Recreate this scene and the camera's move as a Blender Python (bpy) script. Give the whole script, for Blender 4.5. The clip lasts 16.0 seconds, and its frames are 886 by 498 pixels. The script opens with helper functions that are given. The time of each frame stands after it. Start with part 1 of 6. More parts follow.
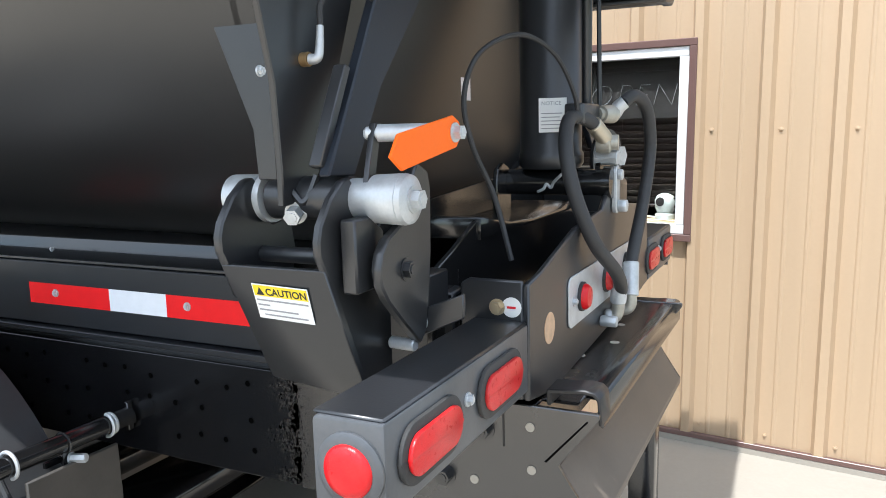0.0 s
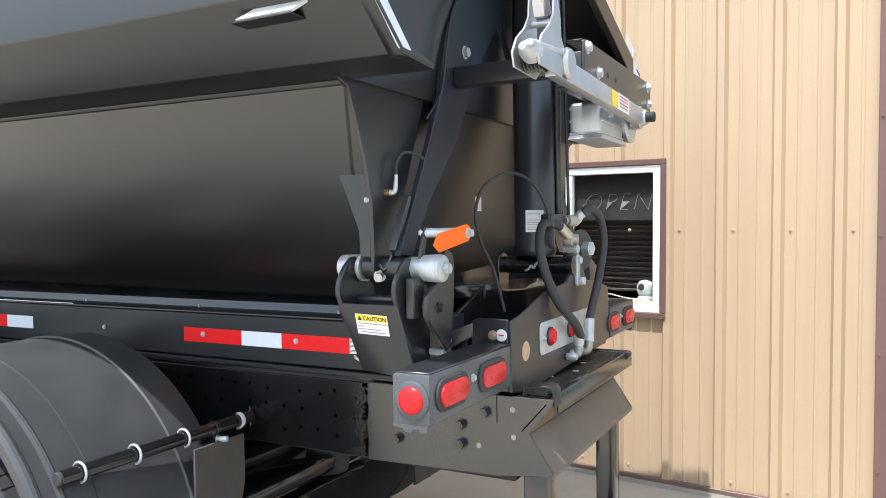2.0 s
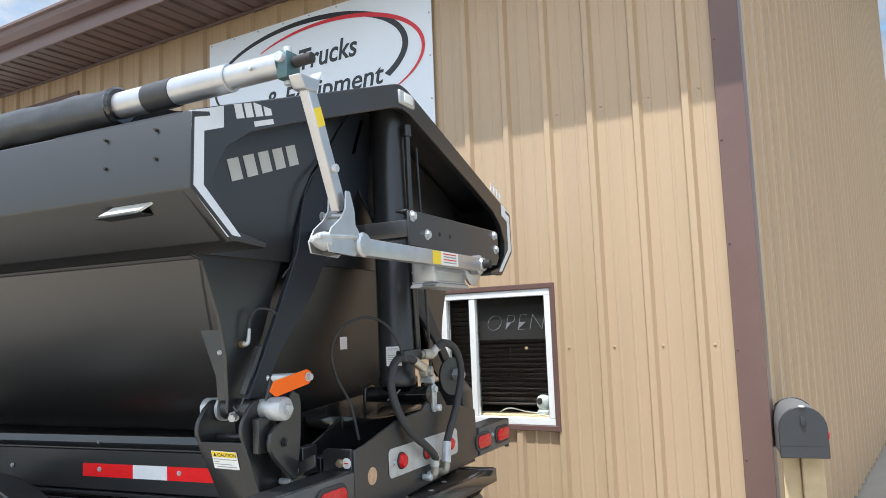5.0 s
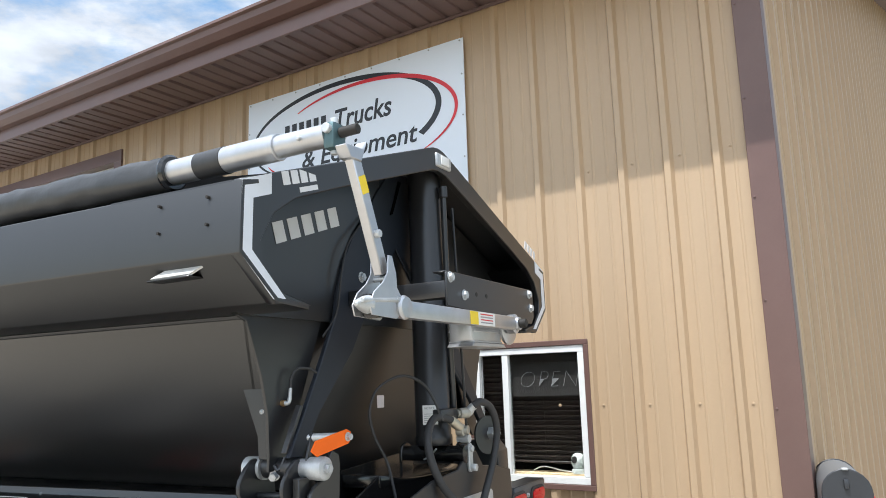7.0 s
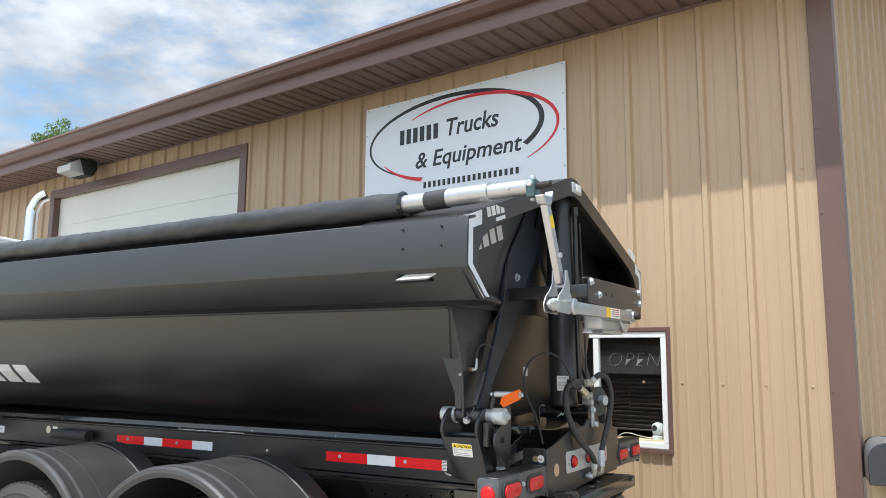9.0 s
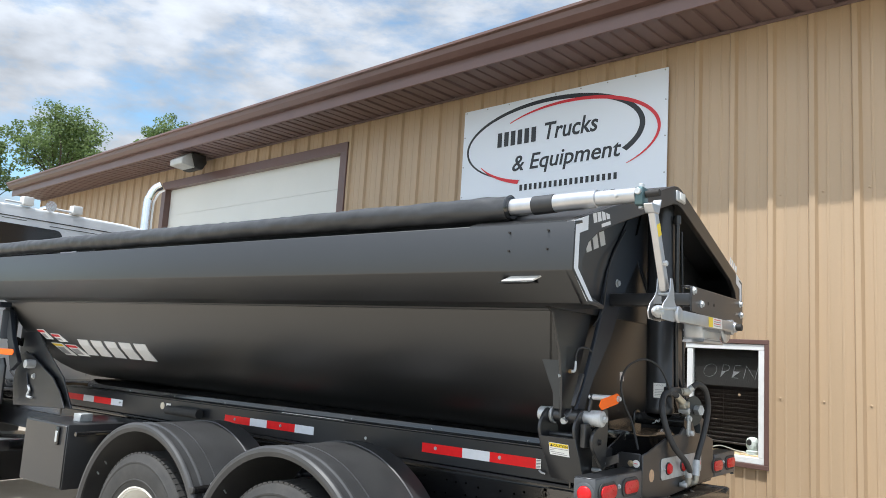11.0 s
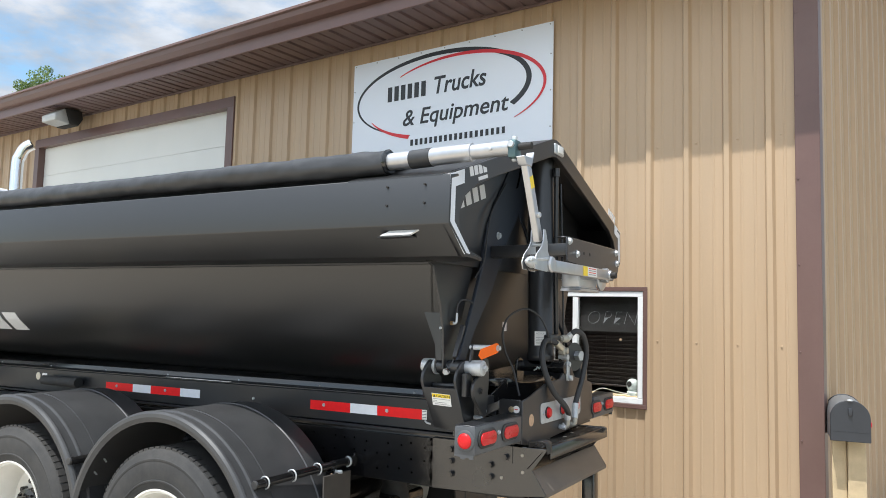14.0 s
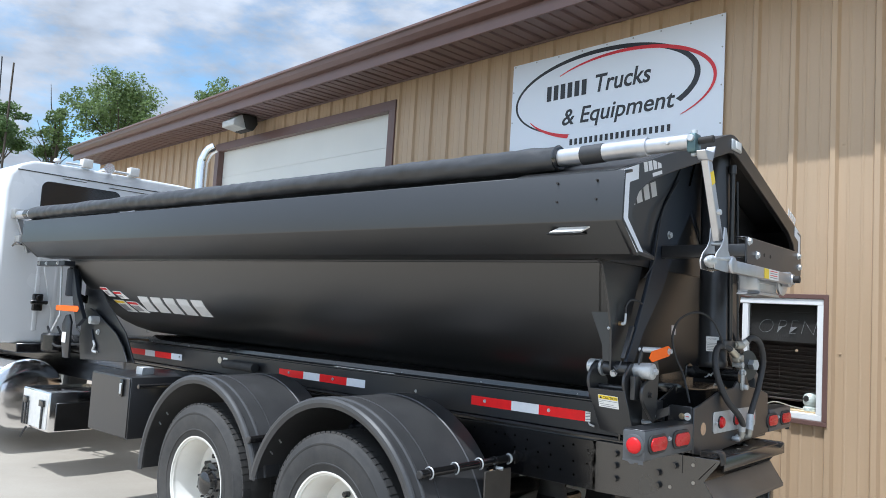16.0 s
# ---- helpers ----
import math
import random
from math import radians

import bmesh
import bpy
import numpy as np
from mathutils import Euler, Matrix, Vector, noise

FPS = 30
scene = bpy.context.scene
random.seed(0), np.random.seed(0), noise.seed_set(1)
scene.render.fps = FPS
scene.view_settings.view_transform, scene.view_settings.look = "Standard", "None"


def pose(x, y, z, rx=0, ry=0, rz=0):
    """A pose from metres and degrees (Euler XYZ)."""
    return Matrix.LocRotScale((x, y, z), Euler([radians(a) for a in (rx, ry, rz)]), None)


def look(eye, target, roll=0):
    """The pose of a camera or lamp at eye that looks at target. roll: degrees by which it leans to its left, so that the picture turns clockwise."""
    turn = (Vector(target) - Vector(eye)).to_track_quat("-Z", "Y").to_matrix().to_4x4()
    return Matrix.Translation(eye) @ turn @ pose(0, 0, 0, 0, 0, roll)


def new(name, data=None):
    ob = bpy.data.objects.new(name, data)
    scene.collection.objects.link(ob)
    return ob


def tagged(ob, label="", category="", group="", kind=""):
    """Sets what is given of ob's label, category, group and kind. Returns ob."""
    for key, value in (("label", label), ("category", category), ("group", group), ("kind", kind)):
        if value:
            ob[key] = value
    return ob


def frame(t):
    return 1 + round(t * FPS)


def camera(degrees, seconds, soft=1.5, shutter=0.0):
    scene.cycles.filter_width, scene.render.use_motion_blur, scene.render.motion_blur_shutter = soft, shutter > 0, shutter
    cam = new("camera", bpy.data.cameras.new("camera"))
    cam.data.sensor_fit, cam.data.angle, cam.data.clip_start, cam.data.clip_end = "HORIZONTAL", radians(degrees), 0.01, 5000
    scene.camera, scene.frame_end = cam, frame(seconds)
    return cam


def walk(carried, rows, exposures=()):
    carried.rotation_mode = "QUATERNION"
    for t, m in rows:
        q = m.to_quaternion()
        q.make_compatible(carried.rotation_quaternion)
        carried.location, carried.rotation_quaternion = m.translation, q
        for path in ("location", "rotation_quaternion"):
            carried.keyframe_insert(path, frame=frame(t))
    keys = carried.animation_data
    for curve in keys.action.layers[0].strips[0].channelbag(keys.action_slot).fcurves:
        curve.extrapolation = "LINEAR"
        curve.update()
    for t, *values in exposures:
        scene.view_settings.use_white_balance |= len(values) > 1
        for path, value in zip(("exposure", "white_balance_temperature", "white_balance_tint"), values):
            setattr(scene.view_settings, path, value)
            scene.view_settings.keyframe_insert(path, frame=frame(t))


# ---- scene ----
cam = camera(61.1, 16.0, soft=0.9)
PATH = [
    (0, (0.469, -0.223, 1.593), (-0.404, 1.548, 1.278), -0.9),
    (0.5, (0.528, -0.432, 1.57), (-0.431, 1.302, 1.3), 1.3),
    (1, (0.572, -0.71, 1.594), (-0.435, 1.006, 1.394), 0.5),
    (1.5, (0.691, -1.034, 1.596), (-0.289, 0.705, 1.473), -0.2),
    (2, (0.895, -1.044, 1.614), (-0.047, 0.719, 1.546), -0.2),
    (2.5, (1.055, -1.033, 1.624), (0.146, 0.748, 1.6), -0.8),
    (3, (1.222, -1.137, 1.644), (0.335, 0.656, 1.677), -1.6),
    (3.5, (1.37, -1.248, 1.706), (0.491, 0.544, 1.831), -2.1),
    (4, (1.446, -1.239, 1.726), (0.566, 0.546, 1.927), -2.1),
    (4.2, (1.464, -1.225, 1.728), (0.592, 0.563, 1.931), -2.0),
    (6.3, (1.459, -1.21, 1.733), (0.587, 0.573, 1.978), -2.2),
    (6.5, (1.471, -1.22, 1.739), (0.582, 0.549, 2.017), -2.1),
    (7, (1.459, -1.276, 1.76), (0.537, 0.465, 2.104), -1.8),
    (7.5, (1.409, -1.458, 1.771), (0.501, 0.289, 2.118), -1.7),
    (8, (1.408, -1.789, 1.768), (0.509, -0.031, 2.085), -1.3),
    (8.5, (1.507, -2.073, 1.761), (0.562, -0.334, 2.055), -0.5),
    (9, (1.51, -2.367, 1.761), (0.475, -0.679, 2.043), 0.5),
    (9.5, (1.476, -2.516, 1.77), (0.322, -0.909, 2.061), 2.2),
    (9.7, (1.464, -2.546, 1.761), (0.267, -0.971, 2.059), 3.0),
    (11.8, (1.527, -2.464, 1.742), (0.309, -0.897, 1.993), 3.5),
    (12, (1.536, -2.449, 1.74), (0.357, -0.85, 1.974), 3.0),
    (12.5, (1.556, -2.443, 1.74), (0.469, -0.776, 1.938), 2.2),
    (13, (1.573, -2.446, 1.744), (0.546, -0.74, 1.927), 1.5),
    (13.5, (1.581, -2.454, 1.746), (0.58, -0.732, 1.922), 1.4),
    (14, (1.579, -2.446, 1.746), (0.569, -0.728, 1.917), 1.5),
    (14.5, (1.565, -2.441, 1.732), (0.509, -0.751, 1.898), 1.9),
    (15, (1.549, -2.434, 1.735), (0.407, -0.8, 1.895), 2.4),
    (15.5, (1.514, -2.469, 1.726), (0.271, -0.91, 1.885), 3.0),
    (16, (1.494, -2.49, 1.713), (0.169, -1.001, 1.875), 3.5),
]
walk(cam, [(t, look(eye, target, roll)) for t, eye, target, roll in PATH],
     [(0.0, 1.45, 5950, 10), (0.5, 1.48, 5600, 10), (1.0, 1.60, 5850, 10), (2.0, 1.46, 6000, 10), (3.5, 1.10, 6050, 10), (7.0, 1.01, 6150, 10), (9.5, 0.90, 6250, 10), (12.0, 0.90, 6200, 10), (13.5, 0.95, 6300, 10), (14.5, 0.90, 6100, 10), (16.0, 0.80, 5750, 10)])

# ---- world, sun and exposure ----
SUN_EL, SUN_AZ = 66.3, 191.4          # degrees; azimuth clockwise from +y
world = bpy.data.worlds.new("sky_world")
scene.world = world
world.use_nodes = True
wn, wl = world.node_tree.nodes, world.node_tree.links
wn.clear()
w_out, w_bg, w_sky = wn.new("ShaderNodeOutputWorld"), wn.new("ShaderNodeBackground"), wn.new("ShaderNodeTexSky")
w_sky.sky_type, w_sky.sun_disc, w_sky.altitude = "NISHITA", False, 1000
w_sky.sun_elevation, w_sky.sun_rotation = radians(SUN_EL), radians(SUN_AZ)
w_sky.air_density, w_sky.dust_density, w_sky.ozone_density = 1.0, 1.2, 2.0
w_tc, w_map, w_n1, w_n2, w_ramp, w_mix, w_add = (wn.new("ShaderNodeTexCoord"), wn.new("ShaderNodeMapping"), wn.new("ShaderNodeTexNoise"),
    wn.new("ShaderNodeTexNoise"), wn.new("ShaderNodeValToRGB"), wn.new("ShaderNodeMix"), wn.new("ShaderNodeMath"))
w_map.inputs["Scale"].default_value = (1.0, 1.35, 3.0)
w_n1.inputs["Scale"].default_value, w_n1.inputs["Detail"].default_value, w_n1.inputs["Roughness"].default_value = 3.4, 12, 0.68
w_n2.inputs["Scale"].default_value, w_n2.inputs["Detail"].default_value = 8.0, 9
w_add.operation = "MULTIPLY_ADD"
w_add.inputs[1].default_value = 0.5
w_ramp.color_ramp.elements[0].position, w_ramp.color_ramp.elements[1].position = 0.55, 0.80
w_ramp.color_ramp.elements[0].color, w_ramp.color_ramp.elements[1].color = (0, 0, 0, 1), (1, 1, 1, 1)
w_mix.data_type = "RGBA"
wl.new(w_tc.outputs["Generated"], w_map.inputs["Vector"])
wl.new(w_map.outputs["Vector"], w_n1.inputs["Vector"])
wl.new(w_map.outputs["Vector"], w_n2.inputs["Vector"])
wl.new(w_n2.outputs["Fac"], w_add.inputs[0])
wl.new(w_n1.outputs["Fac"], w_add.inputs[2])
wl.new(w_add.outputs["Value"], w_ramp.inputs["Fac"])
wl.new(w_ramp.outputs["Color"], w_mix.inputs["Factor"])
w_haze = wn.new("ShaderNodeVectorMath")       # clear sky seen through summer haze
w_haze.operation = "MULTIPLY"
w_haze.inputs[1].default_value = (0.78, 0.90, 0.82)
wl.new(w_sky.outputs["Color"], w_haze.inputs[0])
wl.new(w_haze.outputs["Vector"], w_mix.inputs["A"])
# thin cloud is brighter towards the sun
_e, _a = radians(SUN_EL), radians(SUN_AZ)
w_dot, w_half, w_pow, w_gain, w_tint = (wn.new("ShaderNodeVectorMath"), wn.new("ShaderNodeMath"), wn.new("ShaderNodeMath"), wn.new("ShaderNodeMath"), wn.new("ShaderNodeVectorMath"))
w_dot.operation, w_half.operation, w_pow.operation, w_gain.operation, w_tint.operation = "DOT_PRODUCT", "MULTIPLY_ADD", "POWER", "MULTIPLY_ADD", "SCALE"
w_dot.inputs[1].default_value = (math.sin(_a) * math.cos(_e), math.cos(_a) * math.cos(_e), math.sin(_e))
w_half.inputs[1].default_value, w_half.inputs[2].default_value = 0.5, 0.5
w_pow.inputs[1].default_value = 3.0
w_gain.inputs[1].default_value, w_gain.inputs[2].default_value = 2.5, 0.40
w_tint.inputs[0].default_value = (2.75, 2.9, 3.1)
wl.new(w_tc.outputs["Generated"], w_dot.inputs[0])
wl.new(w_dot.outputs["Value"], w_half.inputs[0])
wl.new(w_half.outputs[0], w_pow.inputs[0])
wl.new(w_pow.outputs[0], w_gain.inputs[0])
w_shade, w_mul = wn.new("ShaderNodeMapRange"), wn.new("ShaderNodeMath")
w_shade.inputs["From Min"].default_value, w_shade.inputs["From Max"].default_value = 0.32, 0.68
w_shade.inputs["To Min"].default_value, w_shade.inputs["To Max"].default_value = 0.70, 1.22
w_mul.operation = "MULTIPLY"
wl.new(w_n2.outputs["Fac"], w_shade.inputs["Value"])
wl.new(w_gain.outputs[0], w_mul.inputs[0])
wl.new(w_shade.outputs["Result"], w_mul.inputs[1])
wl.new(w_mul.outputs[0], w_tint.inputs["Scale"])
wl.new(w_tint.outputs["Vector"], w_mix.inputs["B"])
wl.new(w_mix.outputs["Result"], w_bg.inputs["Color"])
wl.new(w_bg.outputs["Background"], w_out.inputs["Surface"])
w_bg.inputs["Strength"].default_value = 0.15

sun = new("sun", bpy.data.lights.new("sun", "SUN"))
sun.data.energy, sun.data.angle, sun.data.color = 2.6, radians(0.6), (1.0, 0.975, 0.925)
sun.matrix_world = look((0, 0, 0), (-math.sin(_a) * math.cos(_e), -math.cos(_a) * math.cos(_e), -math.sin(_e)))


# ---- materials ----
def mat(name, color, rough=0.5, metal=0.0, var=0.12, scale=4.0, bump=0.0, bscale=60.0, coat=0.0, spec=0.5, dust=None, rvar=0.1, stretch=None):
    """A surface with broad and fine variation of colour and gloss, and a fine relief."""
    m = bpy.data.materials.new(name)
    m.use_nodes = True
    n, l = m.node_tree.nodes, m.node_tree.links
    b = n["Principled BSDF"]
    b.inputs["Metallic"].default_value = metal
    b.inputs["Specular IOR Level"].default_value = spec
    b.inputs["Coat Weight"].default_value = coat
    b.inputs["Coat Roughness"].default_value = 0.12
    tc = n.new("ShaderNodeTexCoord")
    n1, n2 = n.new("ShaderNodeTexNoise"), n.new("ShaderNodeTexNoise")
    n1.inputs["Scale"].default_value, n1.inputs["Detail"].default_value = scale, 5
    n2.inputs["Scale"].default_value, n2.inputs["Detail"].default_value = bscale, 4
    if stretch:
        mp = n.new("ShaderNodeMapping")
        mp.inputs["Scale"].default_value = stretch
        l.new(tc.outputs["Object"], mp.inputs["Vector"])
        l.new(mp.outputs["Vector"], n1.inputs["Vector"])
    else:
        l.new(tc.outputs["Object"], n1.inputs["Vector"])
    l.new(tc.outputs["Object"], n2.inputs["Vector"])
    mx = n.new("ShaderNodeMix")
    mx.data_type = "RGBA"
    mx.inputs["A"].default_value = (*[max(0.0, c * (1 - var)) for c in color], 1)
    mx.inputs["B"].default_value = (*[min(1.0, c * (1 + var)) for c in color], 1)
    ad = n.new("ShaderNodeMath")
    ad.operation = "MULTIPLY_ADD"
    ad.inputs[1].default_value = 0.35
    l.new(n2.outputs["Fac"], ad.inputs[0])
    sb = n.new("ShaderNodeMath")
    sb.operation = "MULTIPLY_ADD"
    sb.inputs[1].default_value, sb.inputs[2].default_value = 1.6, -0.48
    l.new(n1.outputs["Fac"], sb.inputs[0])
    l.new(sb.outputs[0], ad.inputs[2])
    l.new(ad.outputs[0], mx.inputs["Factor"])
    col = mx.outputs["Result"]
    if dust:
        dm = n.new("ShaderNodeMix")
        dm.data_type = "RGBA"
        dn = n.new("ShaderNodeTexNoise")
        dn.inputs["Scale"].default_value, dn.inputs["Detail"].default_value, dn.inputs["Roughness"].default_value = 2.3, 8, 0.7
        dr = n.new("ShaderNodeMapRange")
        dr.inputs["From Min"].default_value, dr.inputs["From Max"].default_value = 0.42, 0.8
        dr.inputs["To Max"].default_value = dust[3]
        l.new(tc.outputs["Object"], dn.inputs["Vector"])
        l.new(dn.outputs["Fac"], dr.inputs["Value"])
        l.new(dr.outputs["Result"], dm.inputs["Factor"])
        l.new(col, dm.inputs["A"])
        dm.inputs["B"].default_value = (*dust[:3], 1)
        col = dm.outputs["Result"]
    l.new(col, b.inputs["Base Color"])
    rr = n.new("ShaderNodeMapRange")
    rr.inputs["To Min"].default_value, rr.inputs["To Max"].default_value = max(0.02, rough - rvar), min(1.0, rough + rvar)
    l.new(n1.outputs["Fac"], rr.inputs["Value"])
    l.new(rr.outputs["Result"], b.inputs["Roughness"])
    if bump:
        bp = n.new("ShaderNodeBump")
        bp.inputs["Strength"].default_value, bp.inputs["Distance"].default_value = bump, 0.002
        l.new(n2.outputs["Fac"], bp.inputs["Height"])
        l.new(bp.outputs["Normal"], b.inputs["Normal"])
    return m


BLACK = mat("black_paint", (0.019, 0.0198, 0.022), 0.33, 0, 0.25, 3, 0.06, 260, dust=(0.13, 0.12, 0.105, 0.07), spec=0.7, rvar=0.08)
TUBPAINT = mat("tub_paint", (0.0058, 0.0061, 0.0070), 0.37, 0, 0.10, 1.5, 0.02, 400, dust=(0.08, 0.08, 0.08, 0.03), spec=1.0, rvar=0.03)
GLOSS = mat("gloss_black", (0.0085, 0.0085, 0.009), 0.17, 0, 0.25, 5, 0.08, 80, dust=(0.16, 0.15, 0.135, 0.05), spec=0.9)
TAILP = mat("tail_paint", (0.026, 0.0235, 0.021), 0.26, 0, 0.2, 4, 0.06, 150, dust=(0.14, 0.125, 0.105, 0.05), spec=1.0, rvar=0.08)
RAILB = mat("subframe_black", (0.0105, 0.0118, 0.0145), 0.36, 0, 0.2, 4, 0.05, 200, dust=(0.10, 0.10, 0.10, 0.06), spec=0.5)
RAILP = mat("rail_gloss_black", (0.0045, 0.0047, 0.0055), 0.2, 0, 0.25, 5, 0.08, 80, spec=0.4)
# variant of the black with the mirrored sky's blue put into its base
ARMP = mat("sky_tinted_arm_paint", (0.020, 0.0245, 0.033), 0.42, 0, 0.2, 4, 0.05, 200, spec=0.3)
# brown base: ground light mirrored in the black cross member, put into its colour
BROWNLIT = mat("brown_lit_tail_paint", (0.125, 0.100, 0.078), 0.5, 0, 0.2, 5, 0.08, 150, dust=(0.20, 0.16, 0.12, 0.35), spec=0.3)
BOXP = mat("dusty_box_paint", (0.058, 0.062, 0.068), 0.40, 0, 0.25, 7, 0.10, 120, dust=(0.20, 0.20, 0.20, 0.45), spec=0.6)
SHELFP = mat("shelf_paint", (0.014, 0.014, 0.015), 0.42, 0, 0.25, 5, 0.08, 90, dust=(0.12, 0.105, 0.09, 0.2), spec=0.4)
# near-black without gloss: the shade inside holes and slots, as a colour
HOLE = mat("hole_shadow", (0.0015, 0.0015, 0.0015), 0.9, 0, 0.1, 5, spec=0.0)
RUBBER = mat("rubber", (0.028, 0.028, 0.028), 0.75, 0, 0.25, 8, 0.25, 220, dust=(0.16, 0.145, 0.125, 0.35))
FENDER = mat("fender_plastic", (0.042, 0.0425, 0.044), 0.40, 0, 0.2, 6, 0.12, 350, dust=(0.16, 0.155, 0.145, 0.15))
PIPEP = mat("pipe_gloss_black", (0.006, 0.006, 0.0065), 0.14, 0, 0.2, 6, 0.03, 90, dust=(0.16, 0.14, 0.12, 0.06), spec=0.7)
FLAP = mat("dusty_flap_rubber", (0.055, 0.050, 0.044), 0.6, 0, 0.18, 5, 0.12, 160, dust=(0.19, 0.165, 0.135, 0.3), spec=0.3)
HOSE = mat("hose_rubber", (0.03, 0.03, 0.031), 0.6, 0, 0.2, 12, 0.3, 400)
TARP = mat("tarp_vinyl", (0.030, 0.031, 0.033), 0.42, 0, 0.3, 9, 0.5, 40)
ZINC = mat("zinc_plate", (0.52, 0.54, 0.55), 0.42, 0.45, 0.2, 25, 0.1, 200)
ALU = mat("aluminium", (0.52, 0.53, 0.55), 0.38, 0.85, 0.12, 14, 0.1, 200, rvar=0.12)
FITTING = mat("hose_fitting_zinc", (0.40, 0.385, 0.335), 0.40, 0.5, 0.25, 30, 0.1, 200)
CHROME = mat("polished_aluminium", (0.86, 0.86, 0.87), 0.12, 1.0, 0.05, 6, 0.02, 50)
RIMW = mat("white_rim_paint", (0.78, 0.76, 0.70), 0.35, 0, 0.06, 7, 0.03, 200, dust=(0.4, 0.36, 0.30, 0.25))
CABW = mat("white_cab_paint", (0.68, 0.70, 0.72), 0.25, 0, 0.03, 2, 0, 60, coat=0.5)
REDP = mat("red_lens", (0.56, 0.006, 0.010), 0.30, 0, 0.12, 60, 0.25, 260, dust=(0.50, 0.16, 0.13, 0.4), spec=0.35)
TAPER = mat("reflective_red", (0.74, 0.008, 0.010), 0.4, 0, 0.08, 30, 0.12, 500, spec=0.3)
TAPEW = mat("reflective_white", (0.72, 0.75, 0.80), 0.32, 0, 0.05, 30, 0.15, 500)
ORANGE = mat("orange_paint", (0.90, 0.145, 0.006), 0.5, 0, 0.08, 9, 0.1, 200, spec=0.25)
YELLOW = mat("yellow_vinyl", (0.85, 0.62, 0.02), 0.4, 0, 0.05, 20)
LABELW = mat("white_vinyl", (0.78, 0.78, 0.76), 0.4, 0, 0.04, 20)
LABELG = mat("grey_print", (0.30, 0.30, 0.31), 0.5, 0, 0.05, 20)
LETTER = mat("silver_letters", (0.70, 0.70, 0.70), 0.38, 0, 0.04, 20)
TAN = mat("tan_steel_siding", (0.46, 0.328, 0.205), 0.44, 0, 0.075, 5.0, 0.03, 60, stretch=(1, 1, 0.07), dust=(0.42, 0.315, 0.21, 0.25))
BROWN = mat("brown_trim_steel", (0.140, 0.080, 0.068), 0.36, 0, 0.12, 2, 0.03, 60, dust=(0.2, 0.13, 0.1, 0.25))
SOFFIT = mat("brown_soffit", (0.165, 0.112, 0.105), 0.55, 0, 0.12, 2, 0.03, 60)
SIGNW = mat("sign_panel", (0.76, 0.79, 0.84), 0.42, 0, 0.02, 1.5, 0, 60)
INK = mat("black_ink", (0.016, 0.017, 0.02), 0.45, 0, 0.1, 10)
INKR = mat("red_ink", (0.62, 0.02, 0.03), 0.45, 0, 0.06, 10)
DOORW = mat("white_door_panel", (0.74, 0.73, 0.68), 0.5, 0, 0.05, 1.2, 0.05, 90)
CONC = mat("concrete", (0.35, 0.315, 0.262), 0.85, 0, 0.16, 0.7, 0.5, 45, dust=(0.30, 0.265, 0.215, 0.6))
GRAVEL = mat("tan_gravel", (0.54, 0.45, 0.34), 0.95, 0, 0.22, 1.2, 0.8, 35, dust=(0.40, 0.335, 0.255, 0.4))
STEPP = mat("step_plate_grey", (0.52, 0.52, 0.50), 0.45, 0.1, 0.15, 20, 0.1, 200)
GREY = mat("grey_galvanised", (0.36, 0.36, 0.35), 0.45, 0.6, 0.1, 12)
# near-black, also the colour of unlit insides and small holes
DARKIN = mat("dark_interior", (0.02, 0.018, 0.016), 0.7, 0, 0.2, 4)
BLIND = mat("blind_slat", (0.022, 0.0145, 0.011), 0.5, 0, 0.15, 9)
WOOD = mat("post_wood", (0.52, 0.40, 0.24), 0.75, 0, 0.2, 9, 0.4, 70)
MAILB = mat("mailbox_steel", (0.035, 0.037, 0.042), 0.4, 0, 0.15, 6)
BARK = mat("bark", (0.09, 0.07, 0.055), 0.9, 0, 0.3, 9, 0.8, 30)
def leaf_mat(name, color):
    """Leaves let part of the light through."""
    m = mat(name, color, 0.5, 0, 0.4, 1.1)
    n, l = m.node_tree.nodes, m.node_tree.links
    b, out = n["Principled BSDF"], n["Material Output"]
    tr, mx = n.new("ShaderNodeBsdfTranslucent"), n.new("ShaderNodeMixShader")
    l.new(b.inputs["Base Color"].links[0].from_socket, tr.inputs["Color"])
    mx.inputs["Fac"].default_value = 0.45
    l.new(b.outputs["BSDF"], mx.inputs[1])
    l.new(tr.outputs["BSDF"], mx.inputs[2])
    l.new(mx.outputs["Shader"], out.inputs["Surface"])
    return m


LEAF = leaf_mat("leaf", (0.17, 0.235, 0.085))
LEAF_B = leaf_mat("leaf_dark", (0.13, 0.195, 0.075))
GRASS = mat("far_ground", (0.12, 0.14, 0.06), 0.9, 0, 0.3, 0.2)
GLASSD = mat("tinted_glass", (0.012, 0.013, 0.015), 0.05, 0, 0.1, 2, spec=0.8)


def glass_mat(name, tint):
    m = bpy.data.materials.new(name)
    m.use_nodes = True
    b = m.node_tree.nodes["Principled BSDF"]
    b.inputs["Base Color"].default_value = (*tint, 1)
    b.inputs["Transmission Weight"].default_value = 1.0
    b.inputs["Roughness"].default_value, b.inputs["IOR"].default_value = 0.0, 1.45
    return m


GLASS = glass_mat("window_glass", (0.9, 0.92, 0.92))


